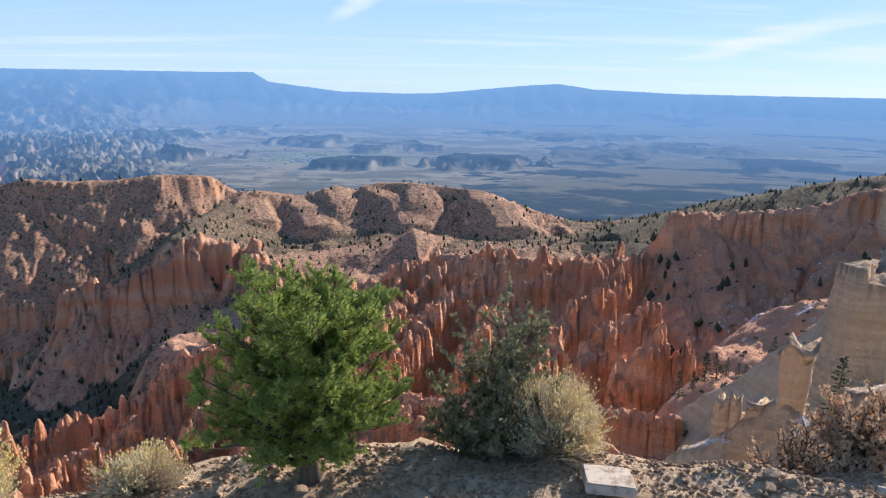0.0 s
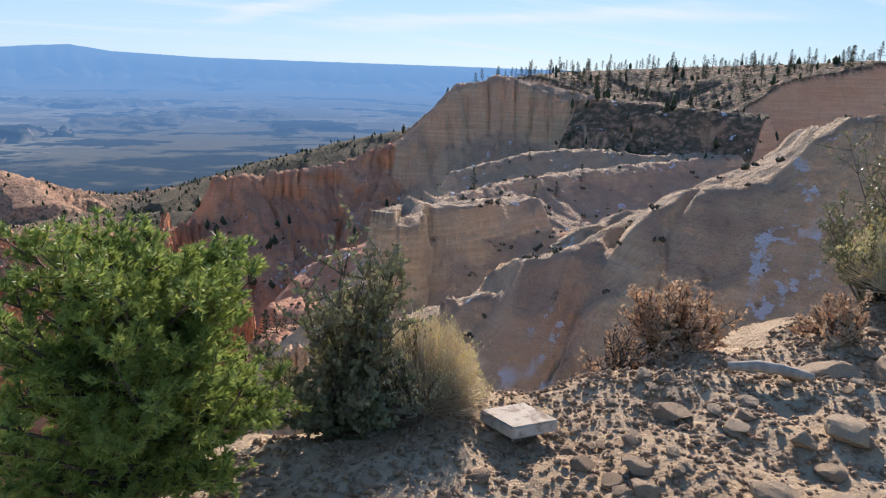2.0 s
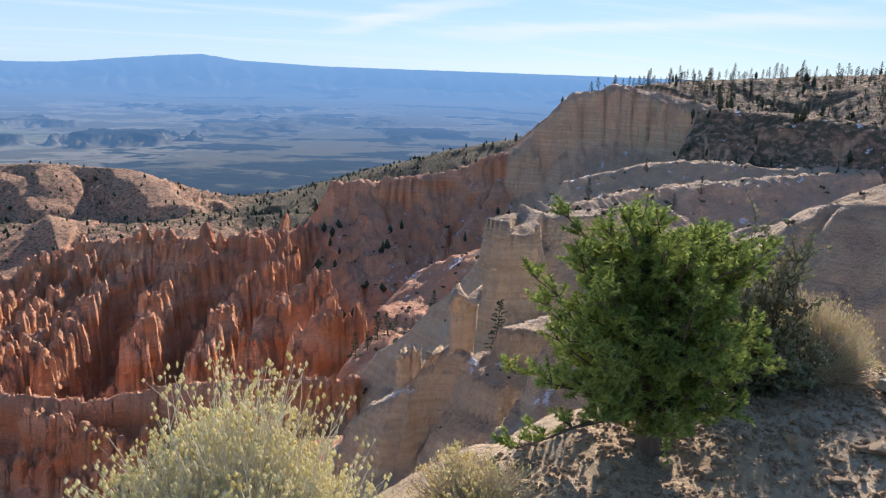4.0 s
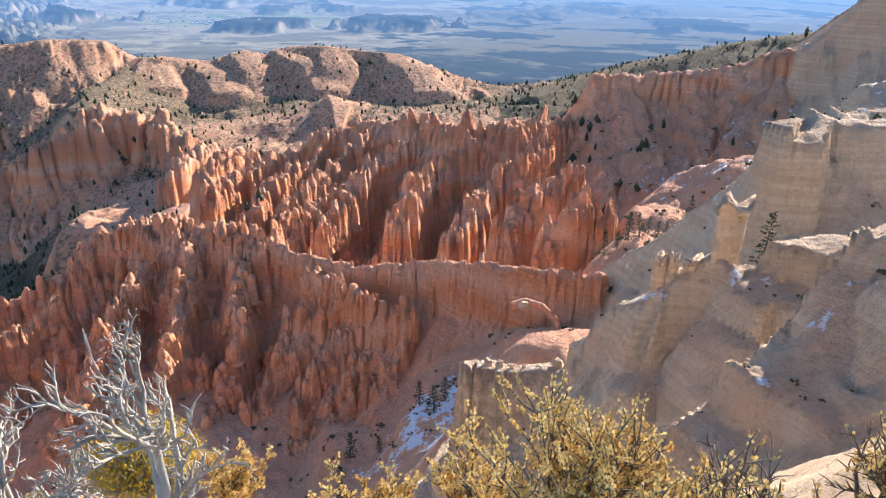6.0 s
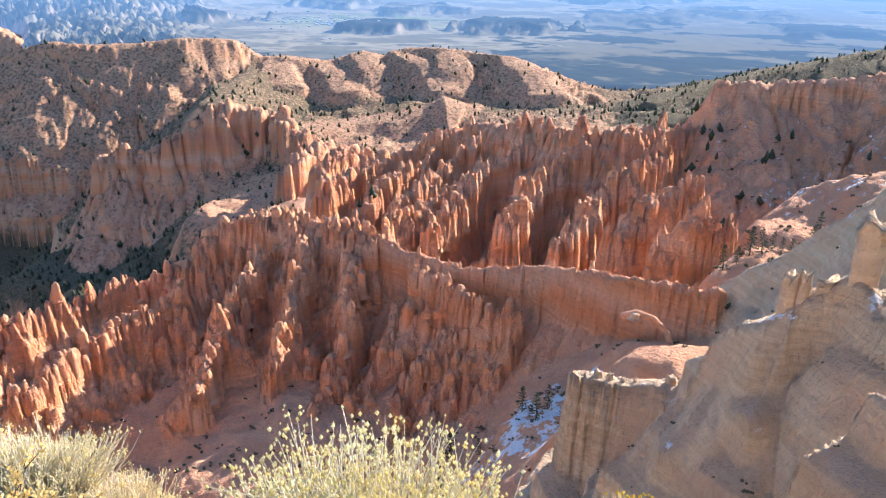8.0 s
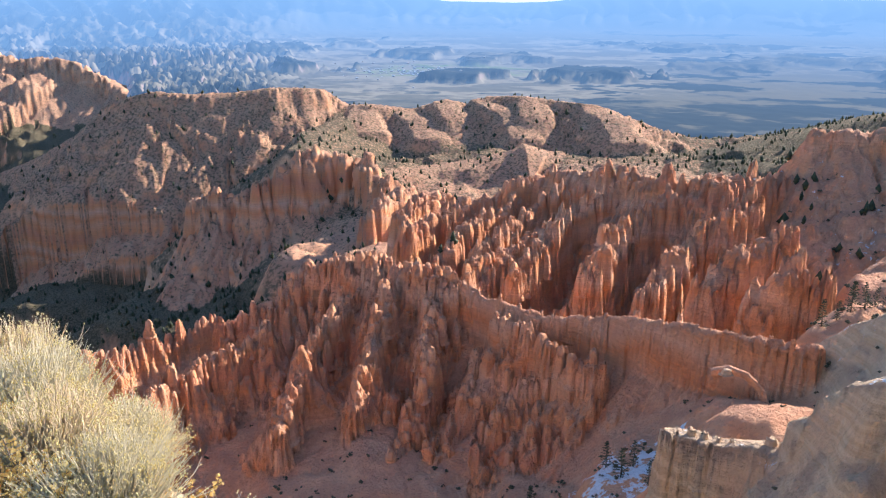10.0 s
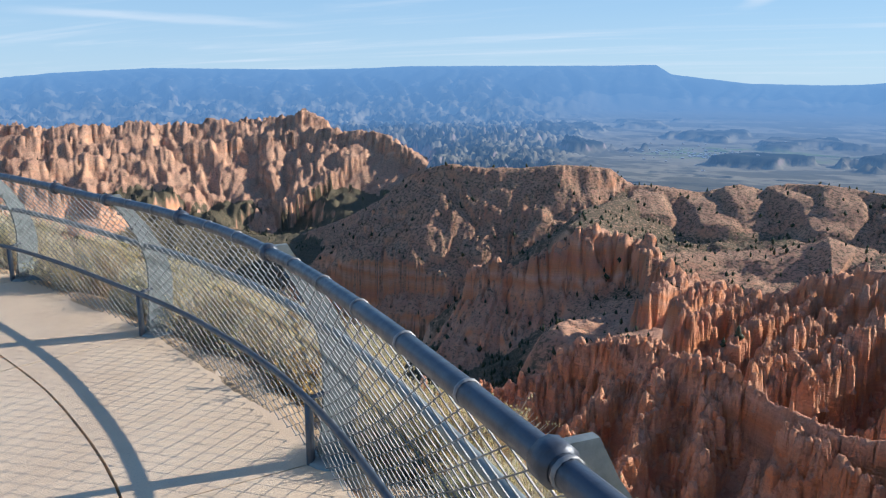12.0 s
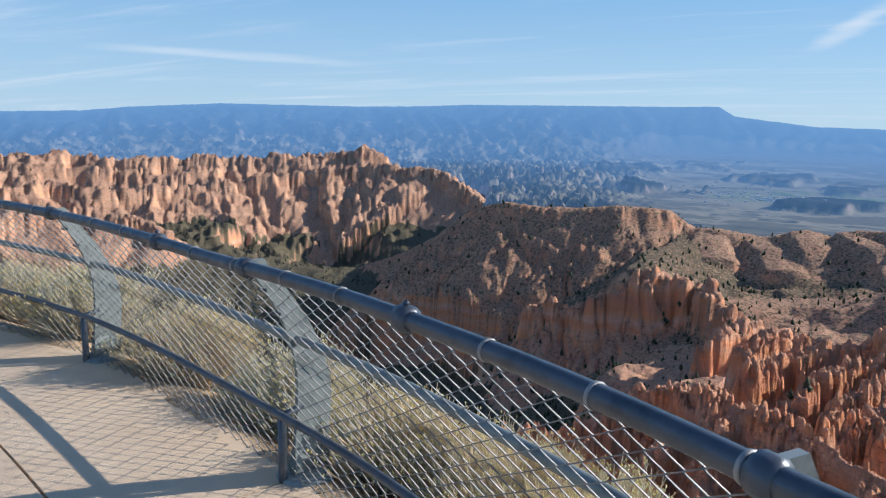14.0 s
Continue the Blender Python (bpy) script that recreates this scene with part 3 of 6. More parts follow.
LANDFORMS["fin_1"] = ([(85.9, 297, -81.0), (75.5, 290, -86.1), (60.1, 278, -91.0), (52.0, 267, -97.4)],
    2.0, 34, 5.0, 1.35, "orange", 5.6, 2.2, 9, 2)
LANDFORMS["fin_2"] = ([(87.0, 349, -82.2), (71.0, 332, -89.0), (53.4, 316, -94.9), (44.8, 297, -99.0), (34.8, 278, -104.5)],
    2.0, 34, 5.0, 1.35, "orange", 5.6, 2.2, 9, 2)
LANDFORMS["fin_3"] = ([(77.5, 367, -84.1), (63.5, 365, -86.9), (44.2, 363, -92.6), (32.2, 349, -97.7), (19.9, 322, -103.2), (12.7, 301, -107.6)],
    2.0, 34, 5.0, 1.35, "orange", 5.6, 2.2, 9, 2)
LANDFORMS["fin_4"] = ([(57.2, 396, -90.4), (37.7, 409, -95.6), (25.2, 405, -98.2), (6.7, 391, -105.9), (-5.2, 356, -109.4), (-20.2, 321, -113.3)],
    2.0, 34, 5.0, 1.35, "orange", 5.6, 2.2, 9, 2)
LANDFORMS["fin_5"] = ([(29.2, 405, -113.9), (4.0, 396, -113.7), (-11.0, 382, -114.4), (-23.9, 346, -115.2), (-33.1, 325, -117.9)],
    2.0, 34, 5.0, 1.35, "orange", 5.6, 2.2, 9, 2)
LANDFORMS["fin_6"] = ([(24.4, 440, -101.9), (4.7, 441, -107.9), (-10.1, 432, -112.6), (-23.5, 401, -119.2), (-41.4, 360, -121.8)],
    2.0, 34, 5.0, 1.35, "orange", 5.6, 2.2, 9, 2)
LANDFORMS["fin_7"] = ([(-2.0, 476, -101.6), (-23.1, 471, -110.8), (-25.7, 451, -118.3), (-40.9, 425, -121.8), (-54.2, 399, -124.2), (-60.1, 373, -126.8)],
    2.0, 34, 5.0, 1.35, "orange", 5.6, 2.2, 9, 2)
LANDFORMS["fin_8"] = ([(-47.4, 465, -120.7), (-60.3, 453, -125.2), (-75.1, 436, -126.1), (-84.4, 404, -125.1)],
    2.0, 34, 5.0, 1.35, "orange", 5.6, 2.2, 9, 2)
LANDFORMS["fin_9"] = ([(-74.0, 537, -136.4), (-90.7, 515, -134.0), (-100.7, 482, -140.3)],
    2.6, 32, 6.0, 0.95, "orange", 7.0, 2.6, 9, 2)
LANDFORMS["fin_10"] = ([(-128.2, 630, -159), (-137.9, 608, -160), (-147.1, 585, -167)],
    2.6, 32, 6.0, 0.95, "orange", 7.0, 2.6, 9, 2)
LANDFORMS["left_cliffs"] = ([(-1714, 835, -179), (-1741, 998, -177), (-1638, 1070, -199), (-1615, 1191, -196), (-1588, 1306, -192), (-1531, 1446, -179), (-1470, 1577, -171), (-1424, 1619, -160), (-1352, 1679, -151), (-1222, 1714, -145.7), (-1118, 1724, -154), (-1030, 1696, -190), (-940, 1656, -221)],
    10, 26, 12, 0.40, "left", 20, 9, 60, 9)
LANDFORMS["left_back"] = ([(-2115, 1041, -133.5), (-2070, 1228, -128.7), (-1952, 1320, -154), (-1888, 1460, -142.1), (-1787, 1582, -141.5), (-1687, 1715, -141.4), (-1574, 1820, -126.9), (-1507, 1849, -109.6), (-1435, 1868, -136.4)],
    10, 26, 16, 0.42, "left", 22, 9, 60, 10)
LANDFORMS["left_mid"] = ([(-1937, 949, -156), (-1912, 1101, -152), (-1835, 1189, -163), (-1734, 1283, -174), (-1683, 1426, -168)],
    10, 24, 12, 0.42, "left", 20, 9, 60, 9)
LANDFORMS["left_low"] = ([(-1357, 655, -183), (-1353, 770, -186), (-1329, 830, -185), (-1265, 890, -207), (-1205, 904, -224)],
    6, 24, 9, 0.45, "left", 16, 7, 50, 8)
FLOOR_NEAR = [(17, 175, -117), (-7, 186, -138), (-31, 190, -147), (-58, 195, -146), (42, 143, -80), (48, 178, -101), (77, 213, -87), (151, 256, -82), (119, 144, -48), (147, 144, -45), (116, 264, -88), (144, 260, -75), (-202, 484, -236), (-275, 560, -256), (-329, 578, -272), (-195, 571, -201), (-136, 546, -189), (-374, 501, -305), (-531, 632, -350), (-658, 761, -352), (-270, 391, -270), (-815, 889, -279), (-942, 905, -301), (-543, 724, -318), (-1167, 1312, -362), (-1292, 1190, -314), (-1290, 1334, -309), (-1051, 1468, -282), (-1306, 1019, -275), (-1384, 1161, -265), (-89, 958, -182), (-181, 915, -187), (87, 876, -174), (39, 960, -186)]
FLOOR_FAR = [(169, 1239, -200), (336, 1359, -200), (546, 1396, -169), (-1771, 1399, -216), (675, 1337, -127), (460, 1107, -147), (0, 120, -122), (-40, 130, -142), (-90, 150, -155), (30, 95, -86), (60, 60, -55), (14, 108, -92), (-130, 190, -165), (60, 232, -128), (20, 262, -142), (-20, 285, -150), (40, 330, -146), (0, 370, -152), (-50, 390, -162), (80, 290, -130), (60, 400, -140), (-10, 450, -150), (-90, 440, -170), (120, 350, -118), (130, 600, -150), (0, 640, -165), (60, 760, -180), (-60, 760, -195), (-120, 720, -200), (170, 760, -175), (300, 700, -150), (260, 900, -180), (-230, 330, -225), (-170, 230, -165)]
HUB = (-7.0, 1.5)
# kind: pale upper beds, scrub, snow
KINDS = {"tan": (1.0, 0.2, 0.38), "cliff": (0.85, 0.05, 0.15), "wood": (0.7, 0.75, 0.0), "red": (0.12, 0.22, 0.35), "orange": (0.0, 0.05, 0.0),
         "forest": (0.4, 1.0, 0.0), "hump": (0.2, 0.55, 0.0), "grass": (0.5, 0.8, 0.0), "long": (0.05, 0.55, 0.0), "left": (0.25, 0.38, 0.0)}
ROUGH = {"orange": 1.0, "red": 0.6, "long": 0.15, "left": 1.0, "cliff": 0.45, "hump": 0.3}


def crest_field(line, x, y):
    """Distance to a crest line, height of the crest there, place along it, and the side."""
    best = np.full(x.shape, 1e9)
    face = np.zeros(x.shape)
    zc, along, past = np.zeros(x.shape), np.zeros(x.shape), np.zeros(x.shape)
    run, last = 0.0, len(line) - 2
    for i, ((ax, ay, az), (bx, by, bz)) in enumerate(zip(line, line[1:])):
        dx, dy = bx - ax, by - ay
        length = math.hypot(dx, dy)
        t = np.clip(((x - ax) * dx + (y - ay) * dy) / length ** 2, 0, 1)
        side = np.sign((x - ax) * dy - (y - ay) * dx)
        ox, oy = x - ax - t * dx, y - ay - t * dy
        d = np.hypot(ox, oy)
        # past the ends the place along the line goes on round the tip
        extra = np.where((t <= 0) | (t >= 1), np.arctan2(ox * dx + oy * dy, np.abs(ox * dy - oy * dx) + 1e-6) * 6.0, 0.0)
        near = d < best
        best = np.where(near, d, best)
        free = ((x - ax) * dx + (y - ay) * dy) / length
        tip = np.where((free < 0) & (i == 0), -free, np.where((free > length) & (i == last), free - length, 0.0))
        past = np.where(near, tip, past)
        zc = np.where(near, az + t * (bz - az), zc)
        along = np.where(near, run + t * length + extra, along)
        face = np.where(near, side, face)
        run += length
    return best, zc, along, past, face


def cell(i, k):
    """A random number for each whole number i."""
    v = np.sin(i * 12.9898 + k * 78.233) * 43758.5453
    return v - np.floor(v)


def columns(s, px, py, col):
    """Which column of a fluted wall a place belongs to, and how round it bulges there."""
    c = (s + pnoise(px / (col * 3.0), py / (col * 3.0)) * col * 1.1 + pnoise(px / (col * 1.1), py / (col * 1.1)) * col * 0.3) / col
    i = np.floor(c)
    return i, np.sqrt(np.clip(1 - (2 * (c - i) - 1) ** 2, 0, 1))


FLUTED = ("orange", "red", "left", "cliff")
# how far the tops of neighbouring columns differ in height
CREST_STEP = {"wall": 1.2, "step": 1.5, "massif": 8.0, "massif_spur": 8.0, "red_wall": 2.4, "far_cliff": 1.2, "left_cliffs": 7.0, "left_back": 8.0, "left_mid": 8.0, "left_low": 6.0, "long_band": 7.0, "long_ridge": 5.0, "bastion": 5.0}


def land(x, y):
    """Height and the three ground masks of the canyon at arrays x, y."""
    r = np.hypot(x - HUB[0], y - HUB[1])
    az = np.degrees(np.arctan2(x - HUB[0], y - HUB[1]))
    num, den = np.zeros(x.shape), np.zeros(x.shape)
    for fx, fy, fz in FLOOR_NEAR + FLOOR_FAR:
        w = 1.0 / ((x - fx) ** 2 + (y - fy) ** 2 + 60.0) ** 2
        num += w * fz
        den += w
    base = num / den
    near = smooth(r, 45, 95)
    base = near * base + (1 - near) * (-1.12 * (r - 3.0) - 4.0)
    base = base + fbm(x * 0.02, y * 0.02, 5) * 6.0 * smooth(r, 60, 200)
    base = base - 130 * smooth(r, 1100, 1210) * smooth(az, -33, -29)
    back = np.maximum(smooth(np.abs(az), 84, 100), 0.0)
    base = base * (1 - back) + back * (-0.8)
    h = base
    pale = np.full(x.shape, 0.1) + 0.5 * (1 - smooth(r, 90, 150))
    rough, bed = np.zeros(x.shape), 1 - smooth(r, 120, 170)
    veg = 0.1 + 0.45 * smooth(r, 640, 760) * smooth(az, -22, -12) * (1 - smooth(az, 16, 24)) + 0.85 * smooth(-az, 19, 25) * smooth(r, 390, 470) + 0.3 * smooth(-az, 10, 15) * smooth(r, 345, 420) + 0.9 * smooth(r, 1060, 1140) + 0.25 * smooth(r, 800, 900)
    snow = np.zeros(x.shape) + 0.72 * (1 - smooth(np.hypot(x - 15, y - 172), 14, 34)) + 0.5 * (1 - smooth(np.hypot(x - 170, y - 300), 40, 90)) + 0.66 * (1 - smooth(np.hypot(x - 53, y - 33), 2, 8)) + 0.72 * (1 - smooth(np.hypot(x - 40, y - 47), 2, 7))
    for key, (line, cap, drop, cw, slope, kind, col, camp, gul, gamp) in LANDFORMS.items():
        xs, ys = [p[0] for p in line], [p[1] for p in line]
        least = min(slope) if isinstance(slope, tuple) else slope
        reach = cap + cw + 110.0 / least
        m = np.flatnonzero((x > min(xs) - reach) & (x < max(xs) + reach) & (y > min(ys) - reach) & (y < max(ys) + reach))
        if not len(m):
            continue
        d, zc, sa, past, face = crest_field(line, x.flat[m], y.flat[m])
        keep = zc + 6 + 0.3 * drop - 0.88 * least * np.clip(d - cap - cw - 3 * camp - 0.6 * gul, 0, None) > h.flat[m]
        m, d, zc, sa, past, face = m[keep], d[keep], zc[keep], sa[keep], past[keep], face[keep]
        if not len(m):
            continue
        px, py = x.flat[m], y.flat[m]
        s = sa + face * 3000.0
        if isinstance(slope, tuple):
            slope = np.where(s < 0, slope[0], slope[1])
        warp = fbm(px / (gul * 2.4), py / (gul * 2.4), 3) * gul * 0.9
        wander = fbm(px / (gul * 1.6), py / (gul * 1.6), 3) * gul * 0.22
        zc = zc + pnoise(s / (gul * 1.3), s * 0 + 5.1) * min(drop, 40) * (0.22 if kind == "left" else 0.08)
        fluted = kind in FLUTED
        if fluted:
            i, lobe = columns(sa, px, py, col)
            j, fine = columns(s + 40, px, py, col * 0.36)
            step = CREST_STEP.get(key, min(drop * 0.27, 8.0))
            zc = zc + (cell(i, 2) - 0.6) * step - (1 - lobe) ** 1.5 * step * 0.8 + (cell(j, 5) - 0.5) * step * 0.22
            bulge = camp * (1.25 * lobe + 1.3 * (cell(i + 7 * face, 1) - 0.5) + 0.42 * fine + 0.3 * (cell(j, 3) - 0.5) - 0.7) + 0.35 * pnoise(px / 2.2, py / 2.2)
        else:
            flute = 1.0 - np.abs(pnoise((s + warp * 0.3) / col, s * 0 + cap)) * 2.2 + 0.5 * pnoise(s / (col * 0.45), py * 0.02)
            bulge = camp * (flute + pnoise(px / (col * 1.7), py / (col * 1.7)) * 0.9 + pnoise(px / (col * 0.5), py / (col * 0.5)) * 0.3)
        # the flutes fade out in the loose slope below the wall
        bulge = bulge * np.exp(-np.clip(d - cap - cw - 0.5 * camp, 0, None) / (col * 0.8))
        dd = d - cap - bulge - wander * smooth(d, cap, cap + 4)
        cliff = np.clip(dd / cw, 0, 1)
        if fluted:
            # shoulder, upper wall, ledge, lower wall, buttress
            shift = 0.10 * (cell(i, 4) - 0.5)
            cliff = np.interp(cliff, [0, 0.10, 0.34, 0.52, 0.70, 1.0], [0, 0.06, 0.46, 0.55, 0.88, 1.0]) + shift * np.sin(cliff * math.pi)
        gully = np.abs(pnoise((s + warp) / gul, d / (gul * 2.6))) * 2.0
        gully = np.clip(1.0 - gully, 0, 1) ** (0.85 if kind == "hump" else 1.5) + (0.55 if kind in ("hump", "long") else 0.35) * np.clip(1 - np.abs(pnoise((s + warp) / (gul * 0.37), d / (gul * 1.3))) * 2.4, 0, 1)
        out = np.clip(dd - cw, 0, None)
        deep = 1 - np.exp(-out / (gul * 0.9))
        tall = drop * np.clip(0.85 + 0.75 * pnoise(s / (col * 3.3), s * 0 + 7.7), 0.15, 1.25) if fluted and kind != "cliff" and key != "wall" else drop
        z = zc - cliff * tall - slope * out + 0.12 * slope * np.clip(out - 30, 0, 90) - gully * gamp * deep
        z = z - (2.0 if kind == "wood" else 0.9) * np.clip(past - cap, 0, None)
        if kind in ("wood", "forest", "grass"):
            z = z - (0.35 if kind == "wood" else 2.0) * np.clip(out - (60 if kind == "wood" else 150), 0, None)
        top = 1 - np.clip(d / (cap + 0.6), 0, 1)
        if fluted:
            z = z - 1.3 * np.clip(d / (cap + 0.5), 0, 1) ** 2 + top * 0.8 * pnoise(px / 1.7, py / 1.7)
        else:
            z = z + top * pnoise(s / (col * 0.8), s * 0 + 3.3) * min(drop * 0.16, 3.0) - 0.10 * np.clip(d, 0, cap)
        old = h.flat[m]
        win = smooth(z - old, -2.0, 2.0)
        h.flat[m] = np.where(z > old, z, old)
        a, b, c = KINDS[kind]
        pale.flat[m] = pale.flat[m] * (1 - win) + win * a
        veg.flat[m] = veg.flat[m] * (1 - win) + win * b
        snow.flat[m] = np.maximum(snow.flat[m], win * c)
        rough.flat[m] = rough.flat[m] * (1 - win) + win * (0.12 if key == "wall" else ROUGH.get(kind, 0.0)) * (np.where(r.flat[m] < 480, 1.0, np.exp(-np.clip(out - 10, 0, None) / 18)) if fluted else 1.0)
        bed.flat[m] = bed.flat[m] * (1 - win) + win * {"tan": 1.0, "cliff": 0.8}.get(kind, 0.0)
    # real scrub on the western slopes, thickened so its dark colour deepens their shade
    veg = np.maximum(veg, 0.42 * smooth(r, 560, 640) * smooth(-az, 8, 14))
    # worn badland hills on the tableland to the west
    h = h + 15 * np.clip(1 - np.abs(fbm(x / 85, y / 85, 5, 0.55)) * 1.9, 0, 1) * smooth(-az, 33, 38) * smooth(r, 1480, 1650)
    # crumbling crests and rills on the bare rock
    wx, wy = x + 3 * pnoise(x / 11, y / 11), y + 3 * pnoise(x / 11 + 5, y / 11)
    size = np.where(r < 520, 1.0, np.where(r < 950, 2.2, 4.5))
    crumble = 2.4 * (0.45 - np.abs(pnoise(wx / (8.5 * size), wy / (8.5 * size)))) + 1.3 * (0.4 - np.abs(pnoise(wx / (3.2 * size) + 9, wy / (3.2 * size))))
    h = h + crumble * rough * (0.45 + 0.12 * (size - 1.0)) * smooth(r, 140, 190)
    for span, tallest, near_r, far_r in ((5.6, 10.0, 150, 520), (2.7, 4.2, 150, 420), (12.0, 15.0, 520, 900)):
        m = np.flatnonzero((rough > 0.55) & (r > near_r) & (r < far_r))
        if not len(m):
            continue
        cx, cy = (x.flat[m] + 1.2 * pnoise(x.flat[m] / 3, y.flat[m] / 3)) / span, (y.flat[m] + 1.2 * pnoise(x.flat[m] / 3 + 8, y.flat[m] / 3)) / span
        ix, iy = np.floor(cx), np.floor(cy)
        best = np.zeros(len(m))
        for a in (-1, 0, 1):
            for b in (-1, 0, 1):
                q = (ix + a) * 57.0 + (iy + b) * 131.0
                dist = np.hypot(cx - ix - a - 0.15 - 0.7 * cell(q, 1), cy - iy - b - 0.15 - 0.7 * cell(q, 2))
                size_q = 0.38 + 0.34 * cell(q, 3)
                tall_q = tallest * (0.15 + 0.85 * cell(q, 4) ** 1.4)
                t = 1 - dist / size_q
                best = np.maximum(best, tall_q * (0.72 * smooth(t, 0.0, 0.22) + 0.28 * smooth(t, 0.15, 0.75)))
        crowd = smooth(fbm(x.flat[m] / (span * 4), y.flat[m] / (span * 4), 2), -0.35, 0.15) * smooth(rough.flat[m], 0.55, 0.9)
        h.flat[m] += (best - 0.35 * tallest) * crowd
    # ledges of hard pale beds
    rill = 0.4 - np.abs(pnoise(wx / 6.0, wy / 6.0))
    lv = (h + 3.5 * pnoise(x / 34, y / 34) + 0.8 * pnoise(x / 6, y / 6)) / 7.0
    fl = lv - np.floor(lv)
    patchy = smooth(pnoise(x / 26 + 4, y / 26) + 0.5 * pnoise(x / 9, y / 9), -0.2, 0.25) * (1 - 0.75 * smooth(r, 120, 190)) * (1 - 0.9 * smooth(az, 36, 46))
    h = h + bed * smooth(r, 24, 60) * (0.75 * 7.0 * (smooth(fl, 0.38, 0.62) - fl) * patchy + 0.4 * rill)
    h = h + fbm(x * 0.16, y * 0.16, 3) * (0.45 + 0.45 * smooth(r, 250, 330)) * smooth(r, 30, 120)
    return h, pale, veg, snow, rough


def angles(parts):
    out = []
    for a, b, step in parts:
        out += list(np.arange(a, b, step))
    return np.radians(np.array(out))


AZ = angles([(-180, -84, 4), (-84, -66, 0.6), (-66, 66, 0.105), (66, 84, 0.6), (84, 180, 4)])
RR = np.exp(np.concatenate([np.arange(math.log(9), math.log(40), 0.03), np.arange(math.log(40), math.log(170), 0.0085), np.arange(math.log(170), math.log(480), 0.0036),
                            np.arange(math.log(480), math.log(1150), 0.0055), np.arange(math.log(1150), math.log(2480), 0.0075)]))
gx, gy = HUB[0] + np.outer(RR, np.sin(AZ)), HUB[1] + np.outer(RR, np.cos(AZ))
GH, GP, GV, GS, GR = land(gx, gy)


def sheet(name, x, y, z, closed=True):
    rows, cols = x.shape
    idx = np.arange(rows * cols).reshape(rows, cols)
    nxt = np.roll(idx, -1, axis=1)
    if not closed:
        idx, nxt = idx[:, :-1], nxt[:, :-1]
    f = np.stack([idx[:-1], nxt[:-1], nxt[1:], idx[1:]], axis=-1).reshape(-1, 4)
    return mesh_np(name, np.stack([x, y, z], axis=-1).reshape(-1, 3), f, 4)


me = sheet("ground", gx, gy, GH)
for key, arr in (("pale", GP), ("veg", GV), ("snow", GS)):
    me.attributes.new(key, "FLOAT", "POINT").data.foreach_set("value", np.ascontiguousarray(arr, np.float32).ravel())
ground = tagged(part_mesh("ground", me, CANYON, smooth=True), "eroded pink and orange limestone canyon with fins, cliffs and gullies", "ground", kind="structure")


def ground_z(x, y):
    """Height of the canyon sheet at one place."""
    r, a = math.hypot(x - HUB[0], y - HUB[1]), math.atan2(x - HUB[0], y - HUB[1])
    i = min(max(int(np.searchsorted(RR, r)) - 1, 0), len(RR) - 2)
    j = min(max(int(np.searchsorted(AZ, a)) - 1, 0), len(AZ) - 2)
    u, v = (r - RR[i]) / (RR[i + 1] - RR[i]), (a - AZ[j]) / (AZ[j + 1] - AZ[j])
    u, v = min(max(u, 0), 1), min(max(v, 0), 1)
    return float((GH[i, j] * (1 - v) + GH[i, j + 1] * v) * (1 - u) + (GH[i + 1, j] * (1 - v) + GH[i + 1, j + 1] * v) * u)


# ---- far valley and mountains ----
SKYLINE = [(-75, -60), (-63, -31), (-58, -20), (-55, 5), (-49, 33), (-39, 29), (-35, 36), (-31, 51), (-23, 55), (-17, 58), (-13.3, 64), (-12.2, 10), (-7, -40), (-2, -46), (0.3, -39),
           (3.2, -14), (6.9, 16), (9, 26), (11.4, -2), (17.3, -20), (24, -22), (31, -22), (40, -24), (60, -24), (75, -24)]
faz = angles([(-180, -76, 4), (-76, 76, 0.16), (76, 180, 4)])
frr = np.exp(np.arange(math.log(1110), math.log(4750), 0.0075))
fx, fy = HUB[0] + np.outer(frr, np.sin(faz)), HUB[1] + np.outer(frr, np.cos(faz))
fr, fa = np.hypot(fx - HUB[0], fy - HUB[1]), np.degrees(np.arctan2(fx - HUB[0], fy - HUB[1]))
plain = np.interp(fr, [1110, 1500, 1900, 2600, 3300, 3900, 4300, 4750], [-188, -205, -225, -238, -212, -170, -118, -60])
sky_z = np.interp(fa, [p[0] for p in SKYLINE], [p[1] for p in SKYLINE])
left = smooth(-fa, 14, 26)
foot = 3950 - 700 * left
rise = smooth(fr, foot, 4620)
gul = np.abs(pnoise(fa * 0.55 + pnoise(fx / 300, fy / 300) * 0.6, fr / 900)) * 2
mount = plain + (sky_z - plain) * np.clip(rise ** 0.8, 0, 1) - np.clip(1 - gul, 0, 1) * 30 * rise * (1 - rise) * 4
# single dark bluffs on the plain: bearing, distance, half width in degrees, half depth, height
BLUFFS = [(-9.5, 3000, 2.6, 120, 22), (-3.0, 2850, 2.8, 110, 18), (3.4, 2330, 3.6, 150, 26), (-5.8, 2240, 2.8, 110, 24), (-19.4, 3150, 2.4, 140, 20), (-17.5, 2500, 2.2, 120, 26),
          (12.0, 2750, 3.4, 110, 12), (18.5, 3050, 4.5, 130, 14), (9.0, 3350, 4.0, 120, 14), (-14.0, 3400, 2.5, 110, 16), (25.0, 2700, 3.5, 120, 12)]
mesas = np.zeros(fx.shape)
ragged = fbm(fx / 160, fy / 160, 5, 0.6) * 0.75
